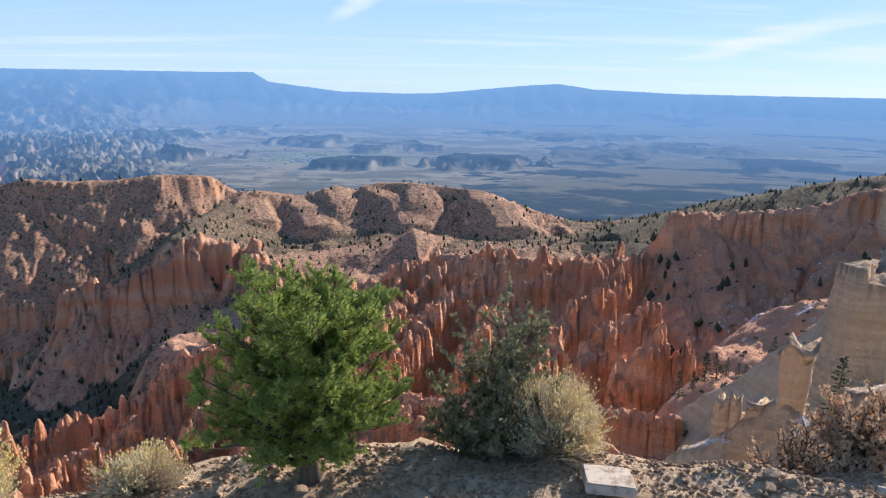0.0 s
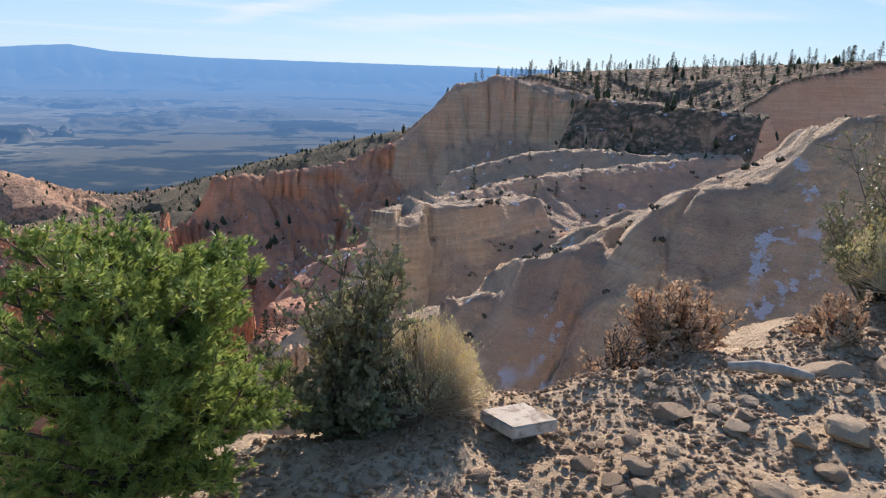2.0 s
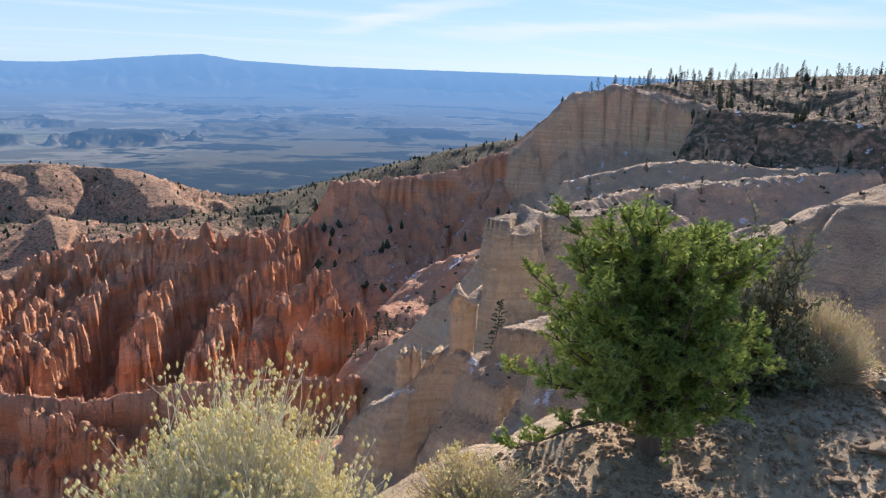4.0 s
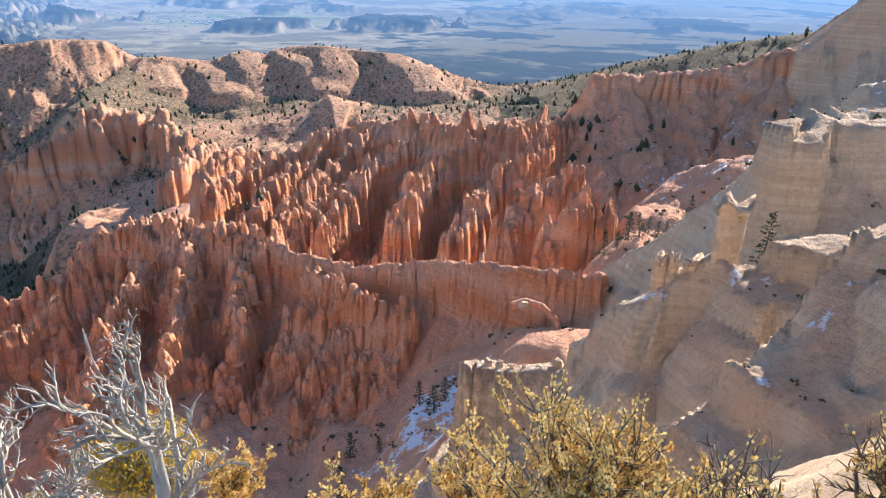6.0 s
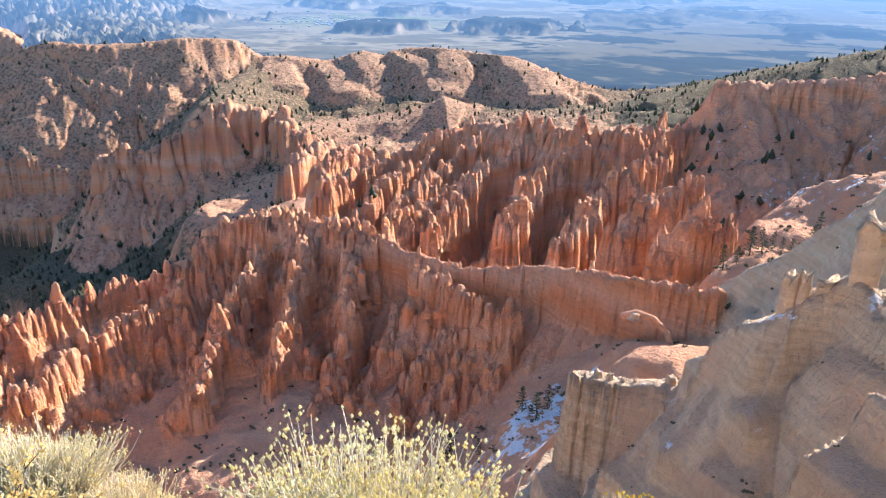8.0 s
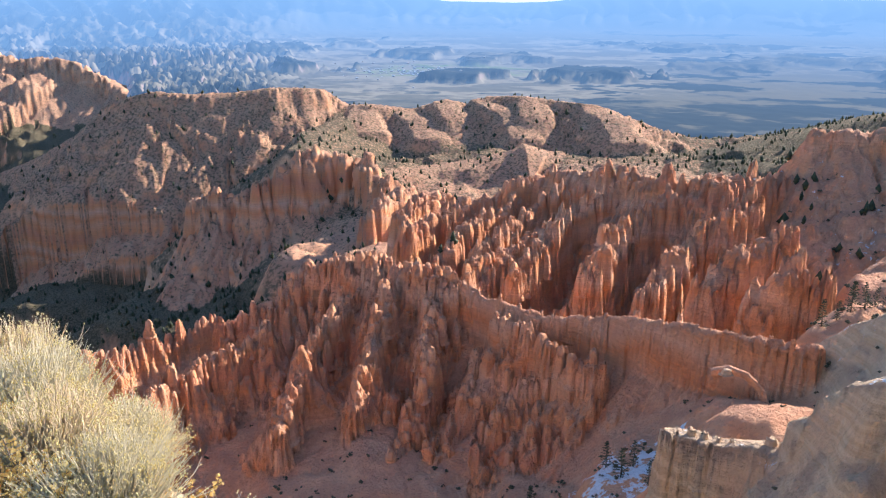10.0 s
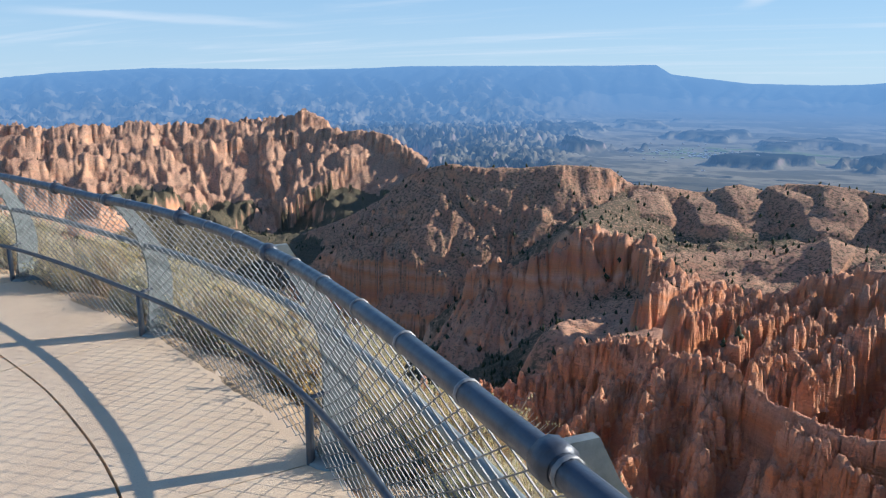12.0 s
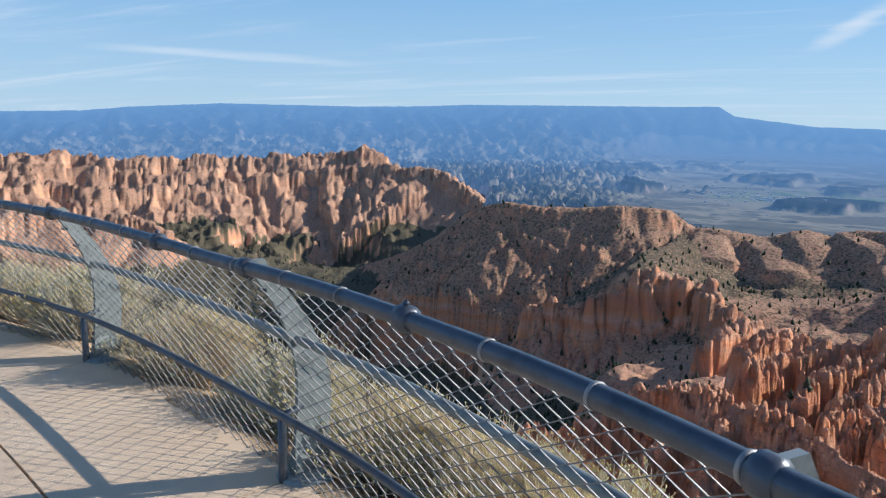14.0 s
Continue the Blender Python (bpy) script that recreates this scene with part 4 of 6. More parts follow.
for b_az, b_r, b_w, b_d, b_h in BLUFFS:
    q = 1.25 - np.hypot((fa - b_az - 0.004 * (fr - b_r)) / b_w, (fr - b_r) / b_d) + ragged
    mesas = np.maximum(mesas, smooth(q, 0.1, 0.55) * b_h * (1 + 0.25 * pnoise(fx / 70, fy / 70)))
# ridged badlands below the high table
ridge = 1 - np.abs(fbm(fx / 150, fy / 150 + 2, 5, 0.6)) * 1.7
west = smooth(-fa, 15, 24)
bad = np.clip(ridge, 0, 1) ** 2 * (34 * west * (1 - smooth(fr, 2500, 3300)) + 30 * left * (1 - rise) * smooth(fr, 2300, 2700)) + np.clip(1 - np.abs(fbm(fx / 45, fy / 45, 3)) * 1.6, 0, 1) * 9 * west * (1 - 0.7 * rise)
fz = mount + mesas + bad + fbm(fx / 60, fy / 60, 3) * 2.0
fz = fz - 300 * (1 - smooth(fr, 2380, 2470)) * smooth(-fa, 29, 33) - 40 * (1 - smooth(fr, 1110, 1180))
fz[-1, :] = np.maximum(fz[-2, :], fz[-1, :])
cut = int(np.searchsorted(frr, 3900))
# juniper bluffs and dark woods, pale meadows, green fields round the town, pale cliffs below the table
streaks = fbm(fa / 7 + 3, fr / 170, 5, 0.6)
f_dark = mesas / 30 + smooth(fa, -4, 14) * (0.45 + 0.75 * streaks) * (1 - 0.6 * smooth(fr, 2500, 3000)) + 0.5 * (1 - smooth(fr, 1500, 2100)) + west * (1 - rise) * 0.75 * smooth(fbm(fx / 90, fy / 90, 3), -0.25, 0.2) + 0.75 * smooth(rise, 0.1, 0.35)
f_dark = np.clip(f_dark + 0.45 * smooth(streaks, 0.25, 0.5), 0, 1)
f_pale = smooth(streaks, -0.45, 0.3) * (1 - 0.4 * smooth(fa, 4, 14)) * (1 - smooth(fr, 3400, 3800))
speck = 0.5 * smooth(fbm(fx / 110, fy / 70 + 4, 4), 0.30, 0.55) * left * smooth(fr, 2300, 2700) * (1 - smooth(rise, 0.6, 0.85))
f_pale, f_dark = np.clip(f_pale + speck, 0, 1), f_dark * (1 - 0.9 * speck)
f_green = smooth(1.1 - np.hypot((fa + 7) / 9, (fr - 2520) / 330) + 0.5 * streaks, 0.2, 0.8)
# share of painted haze glow, growing with distance from the hub
f_haze = np.clip((fr - 1100) / 3600, 0, 1)


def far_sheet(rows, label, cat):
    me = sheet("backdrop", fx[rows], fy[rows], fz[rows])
    for key, arr in (("dark", f_dark), ("pale", f_pale), ("green", f_green), ("far", f_haze)):
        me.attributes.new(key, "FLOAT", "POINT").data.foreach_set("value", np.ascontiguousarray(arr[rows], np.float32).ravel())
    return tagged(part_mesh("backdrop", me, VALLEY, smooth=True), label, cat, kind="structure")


far_sheet(slice(0, cut + 1), "wide valley floor with dark bluffs and pale fields, blue haze painted as glow", "valley")
far_sheet(slice(cut, None), "distant tableland on the horizon, blue from painted haze", "mountains")

# ---- the rim under the walk ----
EDGE = [(-40, 6.0), (-26, 7.4), (-21.8, 7.75), (-19.6, 7.8), (-17.1, 7.3), (-14.74, 6.4), (-13, 5.4), (-11.5, 4.45), (-10, 3.7), (-8.5, 3.25), (-7, 2.8), (-6, 2.5), (-4.5, 2.5), (-3.9, 2.8), (-3.3, 2.98), (-2.64, 3.07), (-2.09, 3.04),
        (-1.54, 2.89), (-0.99, 2.79), (-0.53, 2.61), (0.3, 2.56), (0.76, 2.66), (1.6, 2.55), (2.5, 2.3), (4, 1.4), (7, 0.0), (12, -2), (30, -8)]
LEVEL = [(-40, 0.0), (-12, 0.0), (-10, 0.18), (-7.5, 0.36), (-5.3, 0.55), (-4, 0.75), (-2.1, 0.93), (0.3, 1.01), (1.4, 1.06), (2.6, 1.06), (5, 0.8), (12, 0.0), (30, -2)]
PAVED = [(-40, 6.0), (-26, 7.3), (-21.8, 7.6), (-19.6, 7.62), (-17.1, 7.1), (-14.74, 6.2), (-13, 5.2), (-11.5, 4.2), (-10.8, 3.0), (-10.0, 1.0), (-9.5, -20)]


def rim_height(x, y):
    edge = np.interp(x, [p[0] for p in EDGE], [p[1] for p in EDGE]) + pnoise(x * 1.3, y * 0.2) * 0.12 + pnoise(x * 4.1, y * 0.5) * 0.04
    level = np.interp(x, [p[0] for p in LEVEL], [p[1] for p in LEVEL])
    out = np.clip(y - edge, 0, None)
    steep = np.where(out < 1.2, 0.42 * out + 0.25 * out * out, 0.864 + 1.15 * (out - 1.2))
    rough = (fbm(x * 2.2, y * 2.2, 4) * 0.045 + np.abs(pnoise(x * 9, y * 9)) * 0.025) * (0.25 + 0.75 * smooth(x, -12.2, -10.5))
    paved = smooth(np.interp(x, [p[0] for p in PAVED], [p[1] for p in PAVED]) - y, -0.05, 0.05)
    paved = paved * (1 - smooth(x, -10.9, -10.5))
    return level - steep + rough * (1 - paved) - 0.06 * paved


def rim_z(x, y):
    return float(rim_height(np.array([x]), np.array([y]))[0])


rx = np.concatenate([np.arange(-40, -21, 0.5), np.arange(-21, 3, 0.06), np.arange(3, 30, 0.4)])
rv = np.concatenate([np.arange(-16, -3, 0.6), np.arange(-3, 4.2, 0.06), np.arange(4.2, 9.5, 0.3)])
mid = np.interp(rx, [p[0] for p in EDGE], [p[1] for p in EDGE]) - 1.5
rgx = np.repeat(rx[None, :], len(rv), axis=0)
rgy = mid[None, :] + rv[:, None]
tagged(part_mesh("rim_ground", sheet("rim_ground", rgx, rgy, rim_height(rgx, rgy), closed=False), RIM, smooth=True), "stony tan gravel and dirt along the canyon rim", "ground", kind="structure")

# ---- hoodoos ----


def hoodoo_mesh(seed):
    """A fluted rock column one metre high with hard ledges, necks and a broken cap."""
    rng = random.Random(seed)
    rings, sides = 13, 12
    lobes = [(rng.randint(2, 4), rng.uniform(0, 6.28), rng.uniform(0.05, 0.13)) for _ in range(2)]
    groove = [rng.uniform(-0.30, 0.04) if rng.random() < 0.4 else rng.uniform(-0.05, 0.12) for _ in range(sides)]
    tip = [rng.uniform(0.84, 1.03) for _ in range(sides)]
    lean = (rng.uniform(-0.05, 0.05), rng.uniform(-0.05, 0.05))
    v, f = [], []
    for k in range(rings):
        t = k / (rings - 1)
        # beds stand out or are worn back in turn
        wide = rng.uniform(0.86, 0.95) if k % 3 == 2 else rng.uniform(0.97, 1.08)
        rad = (0.33 - 0.15 * t ** 0.8) * wide
        if k == rings - 1:
            rad *= 0.62
        if k == 0:
            rad = 0.42
        for s in range(sides):
            a = 2 * math.pi * s / sides
            m = 1 + sum(q * math.cos(n * a + p + 0.5 * t) for n, p, q in lobes) + groove[s] + rng.uniform(-0.035, 0.035)
            z = t * (1 + (tip[s] - 1) * t * t) + (rng.uniform(-0.012, 0.012) if 0 < k else 0)
            v.append((math.cos(a) * rad * m + lean[0] * t, math.sin(a) * rad * m * 0.85 + lean[1] * t, z))
        if k:
            for s in range(sides):
                a, b = (k - 1) * sides + s, (k - 1) * sides + (s + 1) % sides
                f += [(a, b, b + sides), (a, b + sides, a + sides)]
    top = len(v)
    v.append((lean[0], lean[1], rng.uniform(0.95, 1.02)))
    for s in range(sides):
        f.append(((rings - 1) * sides + s, (rings - 1) * sides + (s + 1) % sides, top))
    return mesh_np("hoodoo", v, f, 3)


HOODOO_MESHES = [hoodoo_mesh(40 + k) for k in range(12)]
for me in HOODOO_MESHES:
    me.materials.append(HOODOO)
rng = random.Random(5)
# landform: spacing, least and greatest height, how far the tops rise over the crest
ROWS = {"wall": (6.0, 3, 6.5, 1.5), "bastion": (3.8, 9, 16, 3.0), "tail": (4.2, 8, 14, 2.5), "tail_low": (4.4, 8, 14, 2.5), "step": (4.5, 5, 8, 0.5), "rib_a": (3.2, 7, 12, 1.5), "rib_b": (3.2, 7, 12, 1.5),
        "rib_c": (3.2, 7, 12, 1.5), "rib_d": (3.2, 7, 12, 1.5), "rib_e": (3.4, 6, 10, 1), "fin_0": (4.4, 11, 18, 1.2), "fin_1": (4.4, 11, 18, 1.2), "fin_2": (4.4, 11, 18, 1.2),
        "fin_3": (4.6, 11, 18, 1.2), "fin_4": (4.6, 11, 18, 1.2), "fin_5": (4.6, 11, 18, 1.2), "fin_6": (5, 11, 18, 1.2), "fin_7": (5, 11, 18, 1.2), "fin_8": (5, 11, 18, 1.2), "fin_9": (6, 14, 22, 1),
        "fin_10": (6, 14, 24, 1), "massif": (11, 30, 52, -4), "massif_spur": (13, 26, 44, -8)}
spots = []
for key, (gap, lo, hi, over) in ROWS.items():
    line = LANDFORMS[key][0]
    for (ax, ay, az_), (bx, by, bz) in zip(line, line[1:]):
        n = max(1, round(math.hypot(bx - ax, by - ay) / gap))
        for k in range(n):
            for lane in (0, 1):
                if rng.random() < (0.35, 0.6)[lane] or (key in ("wall", "step") and (lane or rng.random() < 0.3)):
                    continue
                t = (k + rng.uniform(0.1, 0.9)) / n
                nx, ny = -(by - ay), bx - ax
                q = math.hypot(nx, ny)
                off = (rng.uniform(-1.0, 1.0), rng.uniform(1.6, 3.6) * rng.choice((-1, 1)), rng.uniform(3.6, 6.4) * rng.choice((-1, 1)))[lane] * max(1.0, gap / 4.5)
                x, y = ax + t * (bx - ax) + nx / q * off, ay + t * (by - ay) + ny / q * off
                crest = az_ + t * (bz - az_)
                hgt = rng.uniform(lo, hi) * (1, 0.9, 0.75)[lane]
                z = ground_z(x, y)
                top = crest + (rng.uniform(-0.8, 1) * over, -rng.uniform(0.05, 0.38) * hi, -rng.uniform(0.35, 0.75) * hi)[lane]
                if top < z + 1.0:
                    top = z + rng.uniform(1.0, 3.0)
                spots.append((x, y, min(top - hgt, z - 0.5), max(hgt, top - z + 0.5), rng.uniform(0.55, 0.95) if hi <= 16 else rng.uniform(0.42, 0.68)))
# slopes crowded with small hoodoos between the ribs
for _ in range(800):
    a, r = radians(rng.uniform(-27, 6)), rng.uniform(205, 345)
    x, y = HUB[0] + r * math.sin(a), HUB[1] + r * math.cos(a)
    i, j = int(np.searchsorted(RR, r)), int(np.searchsorted(AZ, a))
    if GR[i, j] < 0.6 or float(fbm(np.array([x / 15]), np.array([y / 15]), 2)[0]) < -0.08:
        continue
    hgt = rng.uniform(6, 13)
    spots.append((x, y, ground_z(x, y) - hgt * rng.uniform(0.5, 0.8), hgt, rng.uniform(0.5, 0.85)))
spots.sort(key=lambda p: math.hypot(p[0] - HUB[0], p[1] - HUB[1]))
far_v, far_f, count = [], [], 0
for k, (x, y, z, hgt, wide) in enumerate(spots):
    me = HOODOO_MESHES[k % len(HOODOO_MESHES)]
    turn = rng.uniform(0, 360)
    m = Matrix.Translation((x, y, z)) @ Matrix.Rotation(radians(turn), 4, "Z") @ Matrix.Diagonal((hgt * wide, hgt * wide, hgt, 1))
    if k < 290:
        ob = new("hoodoo", me)
        ob.matrix_basis = m
        tagged(ob, "weathered orange limestone hoodoo column with broken cap", "rock column", "hoodoos of the canyon")
    else:
        co = np.empty(len(me.vertices) * 3, np.float32)
        me.vertices.foreach_get("co", co)
        tri = np.empty(len(me.polygons) * 3, np.int32)
        me.loops.foreach_get("vertex_index", tri)
        co = co.reshape(-1, 3) @ np.array(m.to_3x3()).T + np.array(m.translation)
        far_v.append(co), far_f.append(tri.reshape(-1, 3) + count)
        count += len(co)
tagged(part_mesh("hoodoo_field", mesh_np("hoodoo_field", np.concatenate(far_v), np.concatenate(far_f), 3), HOODOO), "crowded pink and orange hoodoos on the far slopes", "rock columns", kind="stuff")


# ---- the far town ----
rng = random.Random(77)
town = Soup()
for _ in range(150):
    a, r = radians(rng.gauss(-10, 2.6)), rng.gauss(2500, 130)
    x, y = HUB[0] + r * math.sin(a), HUB[1] + r * math.cos(a)
    z = float(np.interp(r, frr, fz[:, int(np.argmin(np.abs(np.degrees(faz) - math.degrees(a))))]))
    s = rng.uniform(2.0, 4.5)
    w, d, hh = Vector((s, rng.uniform(-1, 1), 0)), Vector((0, s * 0.8, 0)), Vector((0, 0, s * 0.8))
    o = Vector((x, y, z - 1))
    town.quad(o - w, o + w, o + w + hh, o - w + hh)
    town.quad(o - w + hh, o + w + hh, o + w + hh * 1.4 + d, o - w + hh * 1.4 + d)
    town.quad(o - w + d * 2, o - w, o - w + hh, o - w + d * 2 + hh)
town_mesh = town.mesh("town")
# one fixed distance gives all roofs the painted haze glow of the plain
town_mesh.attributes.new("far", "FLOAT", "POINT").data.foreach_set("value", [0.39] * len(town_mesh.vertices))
tagged(part_mesh("town", town_mesh, VALLEY_TOWN), "pale roofs of a small town far below in the valley, under painted blue haze", "town", kind="stuff")

# ---- the fence and the paved overlook ----
FENCE = [(-24.4, 7.25), (-22.0, 7.5), (-19.55, 7.48), (-17.22, 7.0), (-15.93, 6.57), (-14.92, 6.08), (-13.95, 5.4), (-12.98, 4.62), (-12.67, 4.38), (-12.22, 4.07), (-11.7, 3.77), (-11.2, 3.46), (-10.6, 3.1)]
POSTS_AT = [(-24.4, 7.25), (-22.0, 7.5), (-19.55, 7.5), (-17.22, 7.0), (-14.92, 6.08), (-12.98, 4.62), (-10.6, 3.1)]


def spline(pts, step):
    """Points along a smooth curve through pts, about step apart."""
    out = []
    p = [Vector((*q, 0)) for q in pts]
    p = [p[0] * 2 - p[1], *p, p[-1] * 2 - p[-2]]
    for a, b, c, d in zip(p, p[1:], p[2:], p[3:]):
        n = max(1, round((c - b).length / step))
        for k in range(n):
            t = k / n
            out.append(0.5 * (2 * b + (c - a) * t + (2 * a - 5 * b + 4 * c - d) * t * t + (3 * b - a - 3 * c + d) * t ** 3))
    out.append(p[-2].copy())
    return out


LINE = spline(FENCE, 0.055)
RUN = [0.0]
for a, b in zip(LINE, LINE[1:]):
    RUN.append(RUN[-1] + (b - a).length)


def on_line(s):
    """Place on the fence line at s metres, and the way out over the canyon."""
    i = min(max(int(np.searchsorted(RUN, s)) - 1, 0), len(LINE) - 2)
    t = (s - RUN[i]) / (RUN[i + 1] - RUN[i])
    way = (LINE[min(i + 3, len(LINE) - 1)] - LINE[max(i - 2, 0)]).normalized()
    return LINE[i].lerp(LINE[i + 1], t), Vector((-way.y, way.x, 0)), way


def section(z):
    """How far the fence leans out at height z: upright to the knee, then back in over the path."""
    if z < 0.5:
        return 0.15 + 0.04 * math.sin(z / 0.5 * math.pi / 2)
    u = (z - 0.5) / 0.55
    return 0.19 - 0.05 * u - 0.19 * u * u


def mesh_out(z):
    """The wire hangs from the top rail and bellies out less than the posts."""
    return -0.05 + 0.20 * (1 - smooth(z, 0.25, 1.25)) if z > 0.3 else 0.15


def lift(p):
    """How much taller the fence stands where the walk begins."""
    return float(np.interp(p.x, (-17.5, -15.9, -14.9, -13.0, -12.2), (1.0, 1.045, 1.07, 1.20, 1.23)))


def rail(name, z, out, radius, parent, label, s0=0.0, s1=None, sides=10):
    sp = Soup()
    s1 = RUN[-1] if s1 is None else s1
    pts = []
    n = max(2, int((s1 - s0) / 0.12))
    for k in range(n + 1):
        p, o, w = on_line(s0 + (s1 - s0) * k / n)
        pts.append(p + o * out + Vector((0, 0, z * lift(p))))
    sp.tube(pts, [radius] * len(pts), sides)
    return part_mesh(name, sp.mesh(name), RAIL, parent, label, smooth=True)


def ring(sp, p, way, r0, r1, half, sides=12):
    sp.tube([p - way * half, p - way * half * 0.7, p + way * half * 0.7, p + way * half], [r0, r1, r1, r0], sides)


fence = thing("fence", (0, 0, 0), "curved chain-link guard fence with dark pipe rails along the overlook", "fence")
top_rail = rail("top_rail", 1.05, section(1.05), 0.031, fence, "dark blue-black pipe handrail with worn paint")
low_rail = rail("low_rail", 0.33, 0.11, 0.019, fence, "thin dark pipe rail on the path side", sides=8)
back_rail = rail("back_rail", 0.68, 0.20, 0.024, fence, "grey-green outer rail behind the mesh", sides=8)
back_rail.data.materials.clear(), back_rail.data.materials.append(POST)
post_runs = []
for px, py in POSTS_AT:
    s = min(range(len(LINE)), key=lambda i: (LINE[i] - Vector((px, py, 0))).length)
    post_runs.append(RUN[s])
for s in post_runs:
    p, o, w = on_line(s)
    bm = bmesh.new()
    rows = []
    for k in range(15):
        z = 1.08 * k / 14
        depth = 0.095 if z < 0.4 else 0.095 - 0.055 * (z - 0.4) / 0.68
        lean = section(min(z, 1.05)) + depth + 0.008
        thick = 0.012 if z > 0.12 else 0.03
        c = p + o * lean + Vector((0, 0, z * lift(p)))
        rows.append([bm.verts.new(c + o * depth * a + w * thick * b) for a, b in ((-1, -1), (1, -1), (1, 1), (-1, 1))])
    for r0, r1 in zip(rows, rows[1:]):
        for i in range(4):
            bm.faces.new((r0[i], r0[(i + 1) % 4], r1[(i + 1) % 4], r1[i]))
    bm.faces.new(rows[0][::-1]), bm.faces.new(rows[-1])
    bmesh.ops.recalc_face_normals(bm, faces=bm.faces)
    post = part("post", bm, POST, fence, "curved flat steel post, grey-green paint")
    sp = Soup()
    base = p + o * 0.24
    sp.tube([base + Vector((0, 0, -0.03)), base + Vector((0, 0, 0.012)), base + Vector((0, 0, 0.03)), base + Vector((0, 0, 0.032))], [0.14, 0.14, 0.10, 0.002], 16)
    part_mesh("foot_plate", sp.mesh("foot_plate"), POST, post)
    sp = Soup()
    q, top_z = p + o * 0.115, 0.33 * lift(p)
    sp.tube([q, q + Vector((0, 0, top_z)), q + o * 0.11 + Vector((0, 0, top_z + 0.02))], [0.022, 0.022, 0.016], 8)
    part_mesh("rail_bracket", sp.mesh("rail_bracket"), RAIL, post, smooth=True)
    sp = Soup()
    ring(sp, p + o * section(1.05) + Vector((0, 0, 1.05 * lift(p))), w, 0.032, 0.044, 0.03)
    part_mesh("clamp", sp.mesh("clamp"), RAIL, post, smooth=True)
    for z in (0.82, 0.94):
        sp = Soup()
        c = p + o * (section(z) + 0.01) + Vector((0, 0, z * lift(p)))
        sp.tube([c - w * 0.022 - o * 0.01, c + w * 0.022 - o * 0.01], [0.012, 0.012], 6)
        part_mesh("tie_bolt", sp.mesh("tie_bolt"), RAIL, post)
# couplings and wire ties on the top rail
s = 0.45
k = 0
while s < RUN[-1] - 0.2:
    sp = Soup()
    p, o, w = on_line(s)
    c = p + o * section(1.05) + Vector((0, 0, 1.05 * lift(p)))
    big = min(abs(p.x - v) for v in (-21.0, -18.3, -15.95, -12.7)) < 0.19
    ring(sp, c, w, 0.0315, 0.047 if big else 0.035, 0.035 if big else 0.006)
    if big:
        sp.lump(c + Vector((0, 0, 0.052)), 0.016, random.Random(k))
    part_mesh("coupling" if big else "wire_tie", sp.mesh("coupling"), RAIL if big else WIRE, top_rail, smooth=True)
    s += 0.42
    k += 1
# chain-link wire, one part for each bay
pitch, rows_n = 0.058, 17
for s0, s1 in zip(post_runs, post_runs[1:]):
    sp = Soup()
    n = round((s1 - s0) / pitch)
    for i in range(n):
        a = s0 + (s1 - s0) * (i + 0.5) / n
        pts = []
        for j in range(rows_n * 2 + 1):
            z = 0.02 + 1.03 * j / (rows_n * 2)
            q, o, w = on_line(a + (pitch * 0.52 if (i + j) % 2 else -pitch * 0.52) * (s1 - s0) / (n * pitch))
            pts.append(q + o * (mesh_out(z) + (0.003 if (i + j) % 2 else -0.003)) + Vector((0, 0, z * lift(q))))
        sp.tube(pts, [0.0038] * len(pts), 3)
    part_mesh("chain_link", sp.mesh("chain_link"), WIRE, fence, "galvanised diamond wire mesh")


def offset_line(d, s0=0.0, s1=None, step=0.3):
    s1 = RUN[-1] if s1 is None else s1
    n = max(2, round((s1 - s0) / step))
    out = []
    for k in range(n + 1):
        p, o, w = on_line(s0 + (s1 - s0) * k / n)
        out.append(p + o * d)
    return out


def slab(d0, d1, s0, s1, parent):
    """A concrete slab of the walk between two offsets from the fence line."""
    bm = bmesh.new()
    a, b = offset_line(d0, s0, s1), offset_line(d1, s0, s1)
    va = [[bm.verts.new(p + Vector((0, 0, z))) for p in a] for z in (0, -0.10)]
    vb = [[bm.verts.new(p + Vector((0, 0, z))) for p in b] for z in (0, -0.10)]
    n = len(a)
    for k in range(n - 1):
        bm.faces.new((va[0][k], va[0][k + 1], vb[0][k + 1], vb[0][k]))
        bm.faces.new((va[1][k], va[1][k + 1], va[0][k + 1], va[0][k]))
        bm.faces.new((vb[0][k], vb[0][k + 1], vb[1][k + 1], vb[1][k]))
    for k in (0, n - 1):
        bm.faces.new((va[0][k], vb[0][k], vb[1][k], va[1][k]))
    bmesh.ops.recalc_face_normals(bm, faces=bm.faces)
    return part("slab", bm, CONCRETE, parent)


pavement = tagged(new("pavement"), "tan broom-finished concrete walk with open joints", "pavement", kind="structure")
joints = [0.0, post_runs[1], post_runs[2], post_runs[3], post_runs[4], post_runs[5], RUN[-1]]
for s0, s1 in zip(joints, joints[1:]):
    slab(0.20, -0.755, s0 + 0.006, s1 - 0.006, pavement)
    slab(-0.77, -4.2, s0 + 0.006, s1 - 0.006, pavement)

# ---- plants of the rim ----


def bend(p, d, n, length, droop, rng, wild=0.15):
    """A stem's points from p along d, wandering and drooping."""
    pts = [p.copy()]
    d = d.normalized()
    for k in range(n):
        d = (d + Vector((rng.gauss(0, wild), rng.gauss(0, wild), rng.gauss(0, wild) - droop))).normalized()
        pts.append(pts[-1] + d * (length / n))
    return pts


